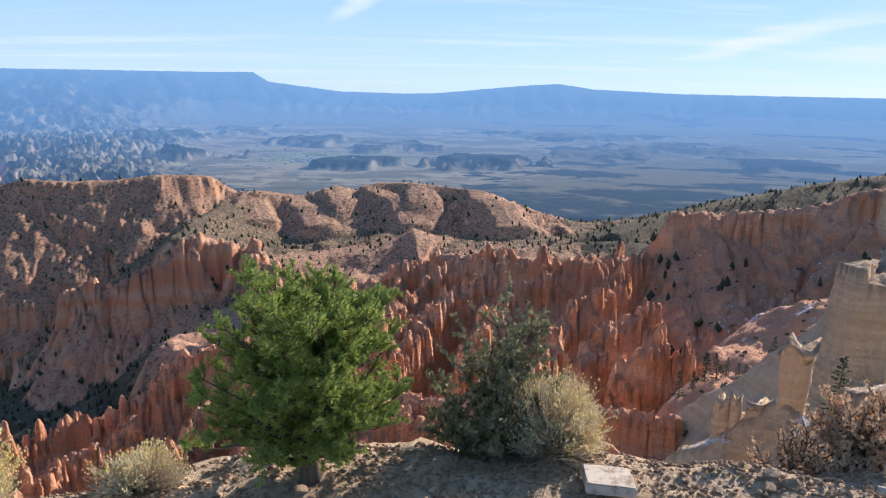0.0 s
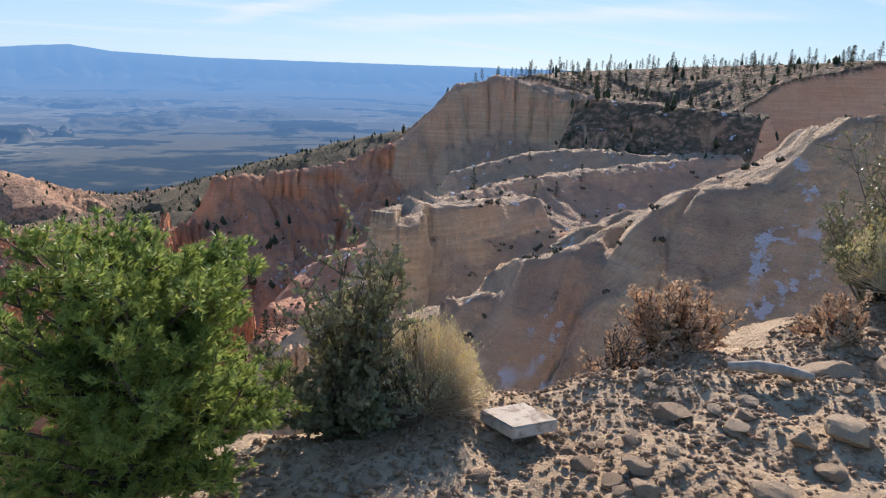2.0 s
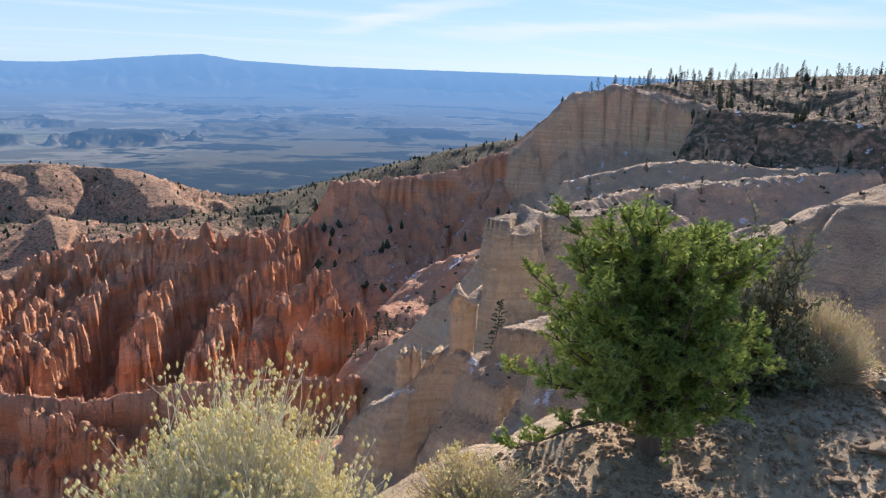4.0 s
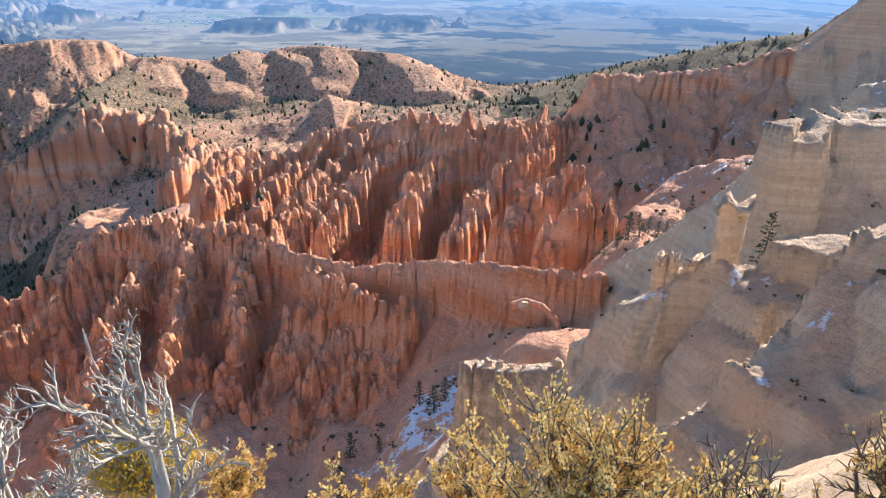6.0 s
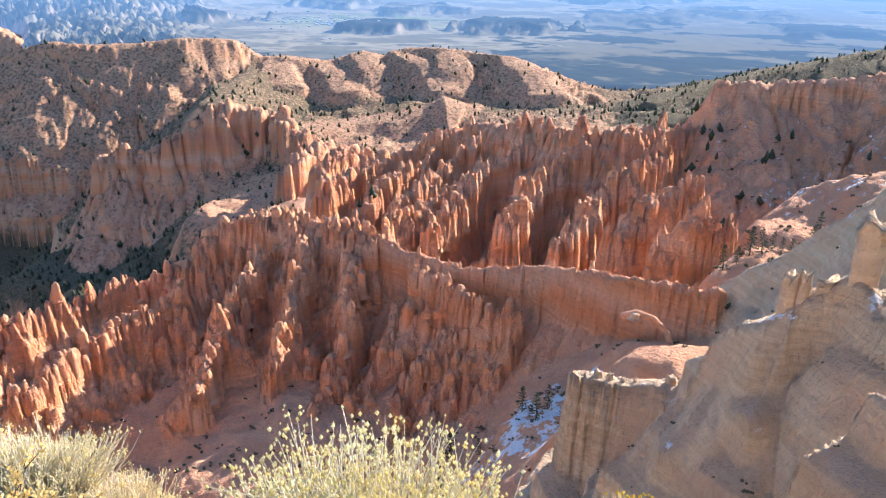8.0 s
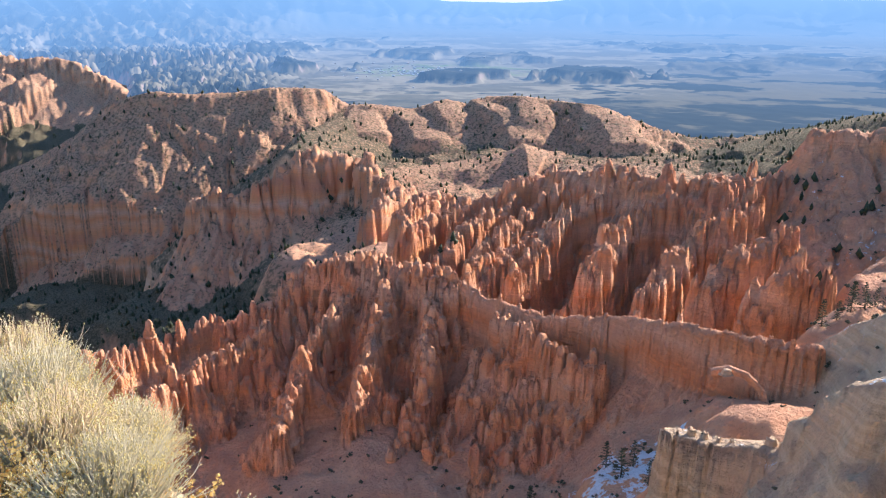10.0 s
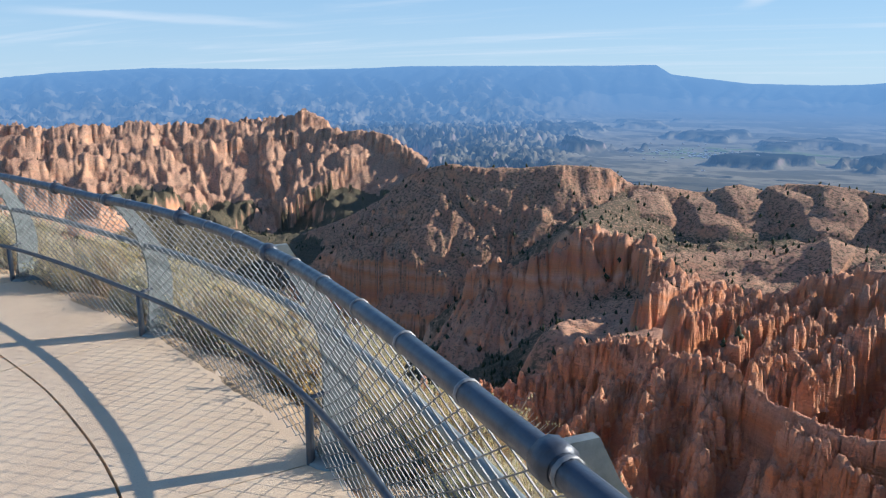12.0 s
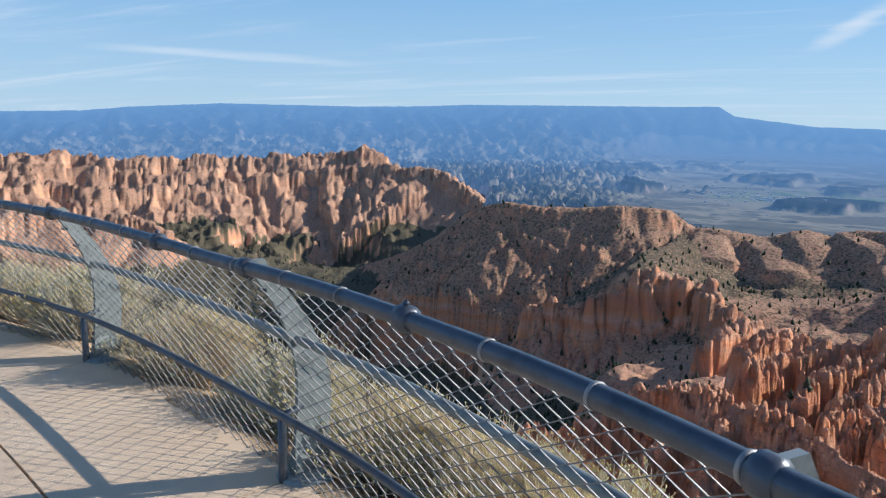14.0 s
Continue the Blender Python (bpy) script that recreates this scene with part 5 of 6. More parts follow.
def stem_bush(name, at, label, rad, high, n, stem_mat, head_mat, seed, heads=1.0, head_r=0.012, thick=0.0022, inner=True, group="", part_name="bloom", lean=(0, 0), spread=1.0):
    """A broom-like shrub: hundreds of thin stems from a woody base, with heads at their tips."""
    rng = random.Random(seed)
    ob = thing(name, at, label, "shrub", group)
    st, hd, wood = Soup(), Soup(), Soup()
    for k in range(n):
        a = rng.uniform(0, 6.283)
        tilt = math.acos(1 - rng.random() * (1 - math.cos(1.35 * spread)))
        d = Vector((math.sin(tilt) * math.cos(a) + lean[0], math.sin(tilt) * math.sin(a) + lean[1], math.cos(tilt)))
        reach = 1.0 / math.sqrt((d.x ** 2 + d.y ** 2) / rad ** 2 + d.z ** 2 / high ** 2)
        reach *= rng.uniform(0.86, 1.06) * (1 + 0.10 * math.sin(3 * a + seed) + 0.07 * math.sin(7 * a + tilt * 4))
        start = Vector((rng.gauss(0, 0.05), rng.gauss(0, 0.05), 0.0)) * rad * 2
        cut = rng.uniform(0.25, 0.55) if inner else 0.05
        p0 = start + d * reach * cut
        dd = (d + Vector((rng.gauss(0, 0.16), rng.gauss(0, 0.16), rng.gauss(0.05, 0.12)))).normalized()
        pts = bend(p0, dd, 3, reach * (1 - cut), -0.05, rng, 0.07)
        st.tube(pts, [thick, thick * 0.9, thick * 0.7, thick * 0.4], 3)
        if rng.random() < 0.7:
            q = pts[2]
            d2 = (dd + Vector((rng.gauss(0, 0.4), rng.gauss(0, 0.4), rng.gauss(0.1, 0.2)))).normalized()
            tip = bend(q, d2, 2, reach * 0.2, -0.05, rng, 0.1)
            st.tube(tip, [thick * 0.8, thick * 0.6, thick * 0.3], 3)
            if rng.random() < heads and d2.z > 0.3:
                hd.lump(tip[-1], head_r * rng.uniform(0.3, 0.7), rng, 1.9)
        if rng.random() < heads and dd.z > 0.42:
            for _ in range(rng.randint(2, 5)):
                hd.lump(pts[-1] + Vector((rng.gauss(0, 1), rng.gauss(0, 1), rng.gauss(0, 1.0))) * head_r * 1.5, head_r * rng.uniform(0.35, 0.7), rng, 1.8)
        if k % 9 == 0:
            w = bend(start * 0.4, d, 4, reach * 0.62, 0.0, rng, 0.12)
            wood.tube(w, [0.010, 0.008, 0.006, 0.004, 0.002], 4)
    part_mesh("tuft", st.mesh("tuft"), stem_mat, ob)
    part_mesh("wood", wood.mesh("wood"), DEADWOOD, ob)
    if hd.f:
        tagged(part_mesh(part_name, hd.mesh(part_name), head_mat, ob), kind="stuff")
    return ob


def leaf_bush(name, at, label, rad, high, n, leaf_mat, seed, leaf=0.012, per=10, twig_mat=None, group="", narrow=0.5, upright=0.6, bare=0.0):
    """A twiggy shrub with small leaves along its outer twigs."""
    rng = random.Random(seed)
    ob = thing(name, at, label, "shrub", group)
    wood, lf = Soup(), Soup()
    for k in range(n):
        a = rng.uniform(0, 6.283)
        tilt = rng.uniform(0.0, 1.25) * (1.1 - upright * 0.6)
        d = Vector((math.sin(tilt) * math.cos(a), math.sin(tilt) * math.sin(a), math.cos(tilt)))
        reach = rng.uniform(0.55, 1.05) / math.sqrt((d.x ** 2 + d.y ** 2) / rad ** 2 + d.z ** 2 / high ** 2)
        pts = bend(Vector((rng.gauss(0, 0.04), rng.gauss(0, 0.04), 0)), d, 6, reach, -0.02, rng, 0.13)
        wood.tube(pts, [0.009 - 0.0012 * i for i in range(7)], 4)
        for i in range(2, 7):
            for _ in range(3):
                d2 = (d + Vector((rng.gauss(0, 0.6), rng.gauss(0, 0.6), rng.gauss(0.15, 0.4)))).normalized()
                tw = bend(pts[i], d2, 3, reach * rng.uniform(0.12, 0.3), 0.0, rng, 0.2)
                wood.tube(tw, [0.0035, 0.003, 0.002, 0.001], 3)
                if rng.random() < bare:
                    continue
                for _ in range(per):
                    j = rng.uniform(0.6, 3)
                    b = tw[int(j)].lerp(tw[min(int(j) + 1, 3)], j % 1)
                    u = Vector((rng.gauss(0, 1), rng.gauss(0, 1), rng.gauss(0.3, 0.8))).normalized()
                    v = u.orthogonal().normalized() * leaf * narrow
                    s = leaf * rng.uniform(0.7, 1.4)
                    lf.quad(b, b + u * s * 0.5 + v, b + u * s, b + u * s * 0.5 - v)
    part_mesh("wood", wood.mesh("wood"), twig_mat or TWIG, ob)
    part_mesh("foliage", lf.mesh("foliage"), leaf_mat, ob)
    return ob


def pinyon(at, high, rad, seed):
    """A small pinyon pine: twisted trunk, limbs to the ground, bundles of short needles."""
    rng = random.Random(seed)
    ob = thing("pinyon_pine", at, "small bushy green pinyon pine at the rim edge", "tree")
    trunk, limbs, nd = Soup(), Soup(), Soup()
    core = bend(Vector((0, 0, -0.05)), Vector((-0.12, 0.02, 1)), 8, high * 0.70, 0.0, rng, 0.08)
    trunk.tube(core, [0.055 - 0.006 * i for i in range(9)], 8)
    for k in range(150):
        t = rng.uniform(0.13, 1.0)
        i = min(int(t * 8), 7)
        p = core[i].lerp(core[i + 1], t * 8 - i)
        a = k * 2.4 + rng.uniform(-0.5, 0.5)
        full = (0.82 + 0.18 * math.sin(t * math.pi)) * (1.0 if t < 0.75 else 1.0 - 1.9 * (t - 0.75))
        reach = rad * full * rng.uniform(0.5, 1.2) * (1.18 if math.cos(a) < 0 else 0.95)
        d = Vector((math.cos(a), math.sin(a), rng.uniform(-0.1, 0.3) + 0.15 + t * 0.85))
        pts = bend(p, d, 5, reach, -0.03, rng, 0.13)
        limbs.tube(pts, [0.016, 0.012, 0.009, 0.006, 0.004, 0.002], 5)
        for i2 in range(1, 6):
            for _ in range(6 if i2 > 1 else 3):
                d2 = (d + Vector((rng.gauss(0, 0.8), rng.gauss(0, 0.8), rng.gauss(0.35, 0.5)))).normalized()
                tw = bend(pts[i2], d2, 2, rng.uniform(0.04, 0.10), -0.1, rng, 0.2)
                limbs.tube(tw, [0.003, 0.002, 0.0015], 3)
                for tip in (tw[1], tw[2], tw[1].lerp(tw[2], 0.5)):
                    for _ in range(15):
                        u = (d2 * 0.5 + Vector((rng.gauss(0, 0.55), rng.gauss(0, 0.55), rng.gauss(0.2, 0.5)))).normalized()
                        v = u.orthogonal().normalized() * 0.0042
                        s = rng.uniform(0.018, 0.032)
                        nd.tri(tip - v, tip + v, tip + u * s)
    part_mesh("trunk", trunk.mesh("trunk"), BARK, ob, smooth=True)
    part_mesh("bough", limbs.mesh("bough"), BARK, ob)
    part_mesh("crown", nd.mesh("crown"), NEEDLE, ob)
    return ob


def dead_branch(at, label, seed, size, lean, forks=4):
    """Bare, twisted, silvery dead wood."""
    rng = random.Random(seed)
    ob = thing("dead_shrub", at, label, "dead shrub", "dead shrubs at the rim")
    sp, tw = Soup(), Soup()

    def grow(p, d, length, r, level):
        pts = bend(p, d, 6, length, 0.0, rng, 0.2 if level else 0.09)
        (sp if level < 2 else tw).tube(pts, [r * (1 - 0.09 * i) for i in range(7)], 6 if level < 2 else 4)
        if level >= forks:
            return
        for i in range(2 if level else 1, 7):
            for _ in range((rng.random() < 0.85 or i == 6) + (level == 1 and i % 2 == 0)):
                d2 = ((pts[i] - pts[i - 1]).normalized() + Vector((rng.gauss(0, 0.55), rng.gauss(0, 0.45), rng.gauss(0.1, 0.45))) + Vector((-0.3, 0.0, 0.22))).normalized()
                grow(pts[i], d2, length * rng.uniform(0.36, 0.6), r * 0.6 * (1 - 0.05 * i) + 0.0011, level + 1)

    for d, k in lean:
        grow(Vector((rng.gauss(0, 0.02), rng.gauss(0, 0.02), -0.04)), Vector(d), size * k, 0.016 * size / 0.4 * (0.6 + 0.4 * k), 0)
    part_mesh("stem", sp.mesh("stem"), DEADWOOD, ob, smooth=True)
    part_mesh("spray", tw.mesh("spray"), DEADWOOD, ob)
    return ob


def on_rim(x, y, up=-0.02):
    return (x, y, rim_z(x, y) + up)


pinyon(on_rim(-2.64, 2.82, 0.03), 0.98, 0.44, 3)
leaf_bush("mountain_mahogany", on_rim(-1.79, 3.12), "dark upright twiggy shrub with small leathery leaves", 0.25, 0.80, 66, MAHOGANY, 11, 0.019, 20, upright=0.6)
stem_bush("rabbitbrush", on_rim(-1.54, 3.01), "dry straw-coloured rabbitbrush beside the dark shrub", 0.27, 0.38, 1500, STRAW, FLOWER, 12, 0.35, 0.008, group="rabbitbrush on the rim")
leaf_bush("rusty_shrub", on_rim(-0.08, 2.93), "low rust-brown shrub with dry seed clusters", 0.36, 0.34, 80, RUST, 13, 0.016, 12, upright=0.1)
leaf_bush("rusty_shrub", on_rim(-0.39, 2.98), "low dark twiggy shrub with few dry leaves", 0.25, 0.24, 50, RUST, 14, 0.013, 6, upright=0.1, bare=0.4)
leaf_bush("rusty_shrub", on_rim(0.53, 2.43), "small rust-brown shrub beside a rock ledge", 0.2, 0.2, 36, RUST, 15, 0.014, 9, upright=0.2)
leaf_bush("rusty_shrub", on_rim(0.99, 2.24), "small rust-brown shrub on the gravel", 0.2, 0.2, 36, RUST, 27, 0.014, 9, upright=0.2)
stem_bush("rabbitbrush", on_rim(-3.42, 2.84), "low dry straw-coloured rabbitbrush tuft", 0.24, 0.17, 700, STRAW, FLOWER, 16, 0.3, 0.008, group="rabbitbrush on the rim")
stem_bush("rabbitbrush", (-4.27, 2.50, 0.72), "large round grey rabbitbrush with pale yellow seed heads", 0.38, 0.74, 5400, SAGE, FLOWER, 17, 1.0, 0.009, group="rabbitbrush on the rim")
leaf_bush("golden_shrub", (-5.8, 2.77, 0.46), "golden-leaved autumn shrub on grey twigs", 0.36, 0.58, 150, GOLD, 18, 0.0095, 34, upright=0.35, bare=0.05)
leaf_bush("golden_shrub", (-6.0, 3.41, 0.17), "small golden autumn shrub at the edge", 0.16, 0.38, 22, GOLD, 19, 0.014, 10, upright=0.6)
leaf_bush("golden_shrub", (-6.35, 3.48, 0.07), "low golden autumn shrub at the edge", 0.24, 0.28, 24, GOLD, 28, 0.014, 9, upright=0.3)
leaf_bush("golden_shrub", (-6.95, 3.93, -0.13), "low golden autumn shrub beside dead wood", 0.2, 0.26, 24, GOLD, 29, 0.014, 10, upright=0.4)
leaf_bush("golden_shrub", on_rim(-5.3, 2.8), "grey twiggy shrub with scattered golden leaves", 0.32, 0.42, 46, GOLD, 20, 0.013, 6, upright=0.3, bare=0.55)
dead_branch((-6.93, 2.80, 0.48), "twisted silver-grey dead branches standing at the edge", 27, 0.58, [((0.05, -0.04, 1.0), 1.0), ((-0.8, 0.1, 0.6), 0.8), ((-0.85, 0.25, 0.3), 0.8)], 4)
leaf_bush("golden_shrub", (-4.42, 2.88, 0.5), "low golden-brown shrub among grey twigs", 0.26, 0.36, 60, GOLD, 35, 0.013, 11, upright=0.3, bare=0.2)
leaf_bush("twiggy_shrub", (-4.6, 3.0, 0.42), "bare grey twiggy shrub with a few golden leaves", 0.3, 0.38, 50, GOLD, 34, 0.012, 6, upright=0.3, bare=0.5)
stem_bush("flowering_rabbitbrush", (-7.33, 3.98, -0.03), "rabbitbrush with bright yellow flower heads", 0.25, 0.28, 1300, SAGE, YELLOW, 23, 0.7, 0.009, group="rabbitbrush on the rim")
leaf_bush("golden_shrub", on_rim(-7.75, 3.4), "low golden-brown autumn shrub among dead twigs", 0.28, 0.22, 34, GOLD, 24, 0.014, 9, upright=0.2)
stem_bush("rabbitbrush", (-8.17, 3.12, 0.42), "large pale rabbitbrush with yellow seed heads and grey stems", 0.39, 0.68, 5600, SAGE, FLOWER, 25, 1.0, 0.0075, group="rabbitbrush on the rim")
stem_bush("rabbitbrush", on_rim(-8.75, 3.55), "pale rabbitbrush with fading heads", 0.3, 0.32, 900, SAGE, FLOWER, 26, 0.8, 0.007, group="rabbitbrush on the rim")
tufts = [(-12.1, 5.2, 0.45, 0.62), (-12.6, 5.75, 0.5, 0.72), (-13.2, 6.25, 0.55, 0.66), (-13.75, 6.2, 0.5, 0.56), (-14.3, 6.7, 0.5, 0.6), (-12.9, 6.45, 0.5, 0.5), (-14.9, 7.2, 0.5, 0.5), (-15.8, 7.4, 0.45, 0.6), (-11.6, 4.85, 0.4, 0.5), (-16.8, 7.75, 0.42, 0.55), (-18.2, 8.1, 0.4, 0.5), (-12.2, 5.95, 0.45, 0.6), (-16.3, 7.62, 0.5, 0.68), (-15.9, 7.85, 0.5, 0.75), (-15.35, 7.3, 0.5, 0.6), (-14.95, 6.95, 0.5, 0.5), (-17.9, 7.95, 0.5, 0.75), (-18.9, 8.0, 0.5, 0.7), (-20.3, 8.1, 0.5, 0.7), (-14.5, 6.6, 0.5, 0.5), (-16.95, 7.7, 0.5, 0.75), (-21.6, 8.2, 0.5, 0.7), (-13.6, 5.85, 0.4, 0.5), (-9.7, 4.35, 0.4, 0.5), (-10.4, 4.75, 0.45, 0.42), (-9.2, 4.1, 0.4, 0.42), (-10.9, 4.4, 0.4, 0.45)]
made = []
for k, (x, y, rad, high) in enumerate(tufts):
    if k < 5:
        made.append((stem_bush("rabbitbrush", on_rim(x, y), "tall straw-pale rabbitbrush outside the fence", rad, high * (0.74 if k < 1 else 0.85), 1300, SAGE if k % 2 else STRAW, FLOWER, 40 + k, 0.5, 0.008, 0.0034, group="rabbitbrush on the rim", spread=0.7), high))
    else:
        src, h0 = made[k % 5]
        ob = copy_thing(src, pose(*on_rim(x, y), 0, 0, 67 * k))
        ob.scale = (high / h0, high / h0, high / h0)
made = []
for k, (x, y, rad) in enumerate([(-11.9, 4.75, 0.3), (-12.5, 5.4, 0.34), (-13.3, 5.95, 0.3), (-11.3, 4.9, 0.3), (-14.3, 6.6, 0.28), (-15.6, 7.0, 0.26), (-12.2, 6.0, 0.3), (-10.1, 4.2, 0.3), (-9.5, 3.85, 0.3), (-10.7, 4.7, 0.3)]):
    if k < 3:
        made.append(leaf_bush("golden_shrub", on_rim(x, y), "low orange-gold autumn shrub below the rabbitbrush", rad, 0.34, 24, GOLD, 60 + k, 0.015, 9, upright=0.4, group="golden shrubs outside the fence"))
    else:
        copy_thing(made[k % 3], pose(*on_rim(x, y), 0, 0, 50 * k))

# ---- single rocks of the canyon ----


def tower(name, at, high, rx, ry, seed, label, turn=0.0, taper=0.25, material=TAN, rings=18, sides=20, flare=0.0):
    """A ragged rock tower with ledges, cracks and a broken top."""
    rng = random.Random(seed)
    lobes = [(rng.randint(2, 6), rng.uniform(0, 6.28), rng.uniform(0.04, 0.10)) for _ in range(4)]
    crack = [rng.uniform(0, 6.28) for _ in range(4)]
    v, f = [], []
    neck = [1 + rng.uniform(-0.07, 0.07) for _ in range(rings)]
    for k in range(rings):
        t = k / (rings - 1)
        size = (1 - taper * t + flare * max(0, t - 0.55)) * neck[k] * (1.25 if k == 0 else 1)
        for s in range(sides):
            a = 2 * math.pi * s / sides
            m = 1 + sum(q * math.cos(n * a + p + 0.6 * t) for n, p, q in lobes)
            m -= sum(0.14 * max(0, 1 - abs(math.remainder(a - c, 6.2832)) / 0.22) for c in crack)
            m += rng.uniform(-0.03, 0.03)
            z = t * high
            if k > rings - 3:
                z += high * (0.07 * math.cos(3 * a + seed) + rng.uniform(-0.07, 0.05))
            v.append((math.cos(a) * rx * size * m + flare * rx * t * 0.5, math.sin(a) * ry * size * m, z))
        if k:
            for s in range(sides):
                a, b = (k - 1) * sides + s, (k - 1) * sides + (s + 1) % sides
                f += [(a, b, b + sides), (a, b + sides, a + sides)]
    top = len(v)
    v.append((flare * rx * 0.5, 0, high * 0.96))
    for s in range(sides):
        f.append(((rings - 1) * sides + s, (rings - 1) * sides + (s + 1) % sides, top))
    ob = part_mesh(name, mesh_np(name, v, f, 3), material)
    ob.matrix_basis = pose(*at, 0, 0, turn)
    return tagged(ob, label, "rock tower")


tower("rock_spire", (46.8, 96.3, -42.0), 11.2, 3.0, 1.7, 2, "pale sandstone spire with a broad broken head", 32, 0.1, flare=0.5)
tower("rock_pinnacle", (38.2, 98.4, -47.5), 8.2, 1.25, 1.1, 3, "pale stubby rock pinnacle on the spur", 10, 0.2)
tower("rock_pinnacle", (40.0, 98.0, -46.0), 7.0, 1.2, 1.1, 4, "pale stubby rock pinnacle beside another", 60, 0.25)
tower("rock_pinnacle", (43.0, 97.4, -44.5), 5.0, 2.4, 1.0, 5, "low pale rock wall joining the spire", 30, 0.1)
for k, (x, y, z, w) in enumerate([(16.6, 114.0, -68, 1.0), (18.6, 113.2, -68, 0.8), (20.6, 112.5, -68.3, 0.7), (22.4, 111.6, -68, 0.6), (27.6, 109.6, -66, 1.2), (29.2, 108.6, -66, 1.0)]):
    tower("rock_pinnacle", (x, y, z), 3.2, w, w * 0.8, 20 + k, "small pale crumbling knob on the block's rim", k * 40, 0.35, rings=8, sides=12)

# spires on the wall's crest, and the arch at its foot
for k, (t_x, t_y, t_z, hgt, w) in enumerate([(24.5, 240.5, -104.5, 9.0, 2.0), (20.0, 245.0, -106.5, 6.0, 1.6), (36.0, 228.0, -98.5, 8.0, 1.9), (38.4, 227.0, -98.5, 5.5, 1.3), (10.5, 252.0, -114, 10.0, 1.9), (13.0, 249.5, -112, 7.0, 1.5), (-3.0, 258.5, -117, 9.0, 2.1), (-8.0, 262.0, -117, 8.0, 2.0), (57.0, 207.0, -92.0, 5.0, 1.4), (-13.5, 266.0, -117, 8.5, 2.0)]):
    tower("wall_pinnacle", (t_x, t_y, t_z - 2.0), hgt, w, w * 0.8, 50 + k, "glowing orange pinnacle on the wall crest", k * 33, 0.55, HOODOO, 12, 12)
arch = Soup()
arch_line = [Vector(p) for p in ((38.5, 190.0, -93.0), (41.5, 188.0, -90.6), (45.5, 185.5, -90.8), (49.0, 183.6, -94.0), (51.2, 182.6, -99.5), (51.6, 182.4, -106.0), (51.2, 182.4, -113.0))]
arch.tube(arch_line, [1.6, 1.2, 1.0, 0.9, 1.0, 1.3, 1.8], 9)
tagged(part_mesh("rock_arch", arch.mesh("rock_arch"), HOODOO), "curved natural rock arch against the orange wall", "rock arch")
tower("balanced_stone", (40.6, 186.2, -91.2), 1.4, 1.7, 1.0, 77, "pale balanced slab on the arch", 20, 0.3, TAN, 8, 12)

# ---- conifers ----


def conifer(seed, sparse=False):
    """A pine one metre high: trunk, whorls of drooping boughs made of small sprays."""
    rng = random.Random(seed)
    tr, cr = Soup(), Soup()
    top = bend(Vector((0, 0, -0.04)), Vector((rng.gauss(0, 0.03), rng.gauss(0, 0.03), 1)), 5, 1.0, 0, rng, 0.03)
    tr.tube(top, [0.022, 0.019, 0.015, 0.011, 0.007, 0.002], 6)
    low = 0.32 if sparse else 0.08
    n = 34 if sparse else 64
    for k in range(n):
        t = low + (0.98 - low) * (k + rng.random()) / n
        i = min(int(t * 5), 4)
        p = top[i].lerp(top[i + 1], t * 5 - i)
        a = k * 2.399 + rng.uniform(-0.4, 0.4)
        reach = (0.21 * (1.03 - t) ** 0.75 + 0.02) * rng.uniform(0.65, 1.2)
        if sparse:
            reach = 0.17 * math.sin(min(1, (1.05 - t) * 1.5) * math.pi / 2) * rng.uniform(0.45, 1.25)
        d = Vector((math.cos(a), math.sin(a), rng.uniform(-0.25, 0.25) + 0.4 * t))
        for j in range(7):
            u = rng.uniform(0.2, 1.0)
            q = p + d * reach * u
            s = rng.uniform(0.022, 0.045)
            e = Vector((rng.gauss(0, 1), rng.gauss(0, 1), rng.gauss(0, 0.5))).normalized()
            g = (d + e * 0.8).normalized()
            cr.quad(q - e * s * 0.5, q + g * s, q + e * s * 0.6 + Vector((0, 0, s * 0.4)), q - g * s * 0.6 + Vector((0, 0, s * 0.5)))
    return tr.mesh("trunk"), cr.mesh("crown")


PINES = [conifer(300 + k, k % 2 == 1) for k in range(6)]


def place_pine(x, y, z, high, k, label, group):
    ob = thing("pine_tree", (x, y, z), label, "tree", group, turn=(k * 77) % 360)
    ob.scale = (high * 1.05, high * 1.05, high)
    tr, cr = PINES[k % len(PINES)]
    part_mesh("trunk", tr, BARK, ob)
    part_mesh("crown", cr, FOREST, ob)
    return ob


GULLY_TREES = [(11.2, 178.6), (17.7, 175.8), (22.3, 171.0), (-8.3, 187.5), (0.3, 185.4), (-10.9, 161.5), (79.1, 212.6), (74.7, 210.1), (82.9, 213.2), (70.7, 209.4), (87.1, 216.8), (93.2, 217.4), (14.0, 170.2), (48.1, 141.0), (55.8, 101.4), (19.8, 164.3),
               (98, 222), (104, 230), (90, 228), (110, 240), (84, 224), (118, 252), (100, 238)]
rng = random.Random(9)
for k, (x, y) in enumerate(GULLY_TREES):
    place_pine(x, y, ground_z(x, y) - 0.3, rng.uniform(6.5, 10.5), k * 2, "dark green conifer in the shaded gully", "conifers in the gullies")
k = 0
for _ in range(4000):
    a, r = radians(rng.uniform(28, 64)), rng.uniform(330, 640)
    x, y = HUB[0] + r * math.sin(a), HUB[1] + r * math.cos(a)
    z = ground_z(x, y)
    if z < -24 or abs(ground_z(x + 4, y) - z) > 3.0 or k >= 220 or (r < 430 and rng.random() < 0.75):
        continue
    place_pine(x, y, z - 0.3, rng.uniform(6, 13), k, "tall ponderosa pine on the plateau rim", "pines on the plateau")
    k += 1
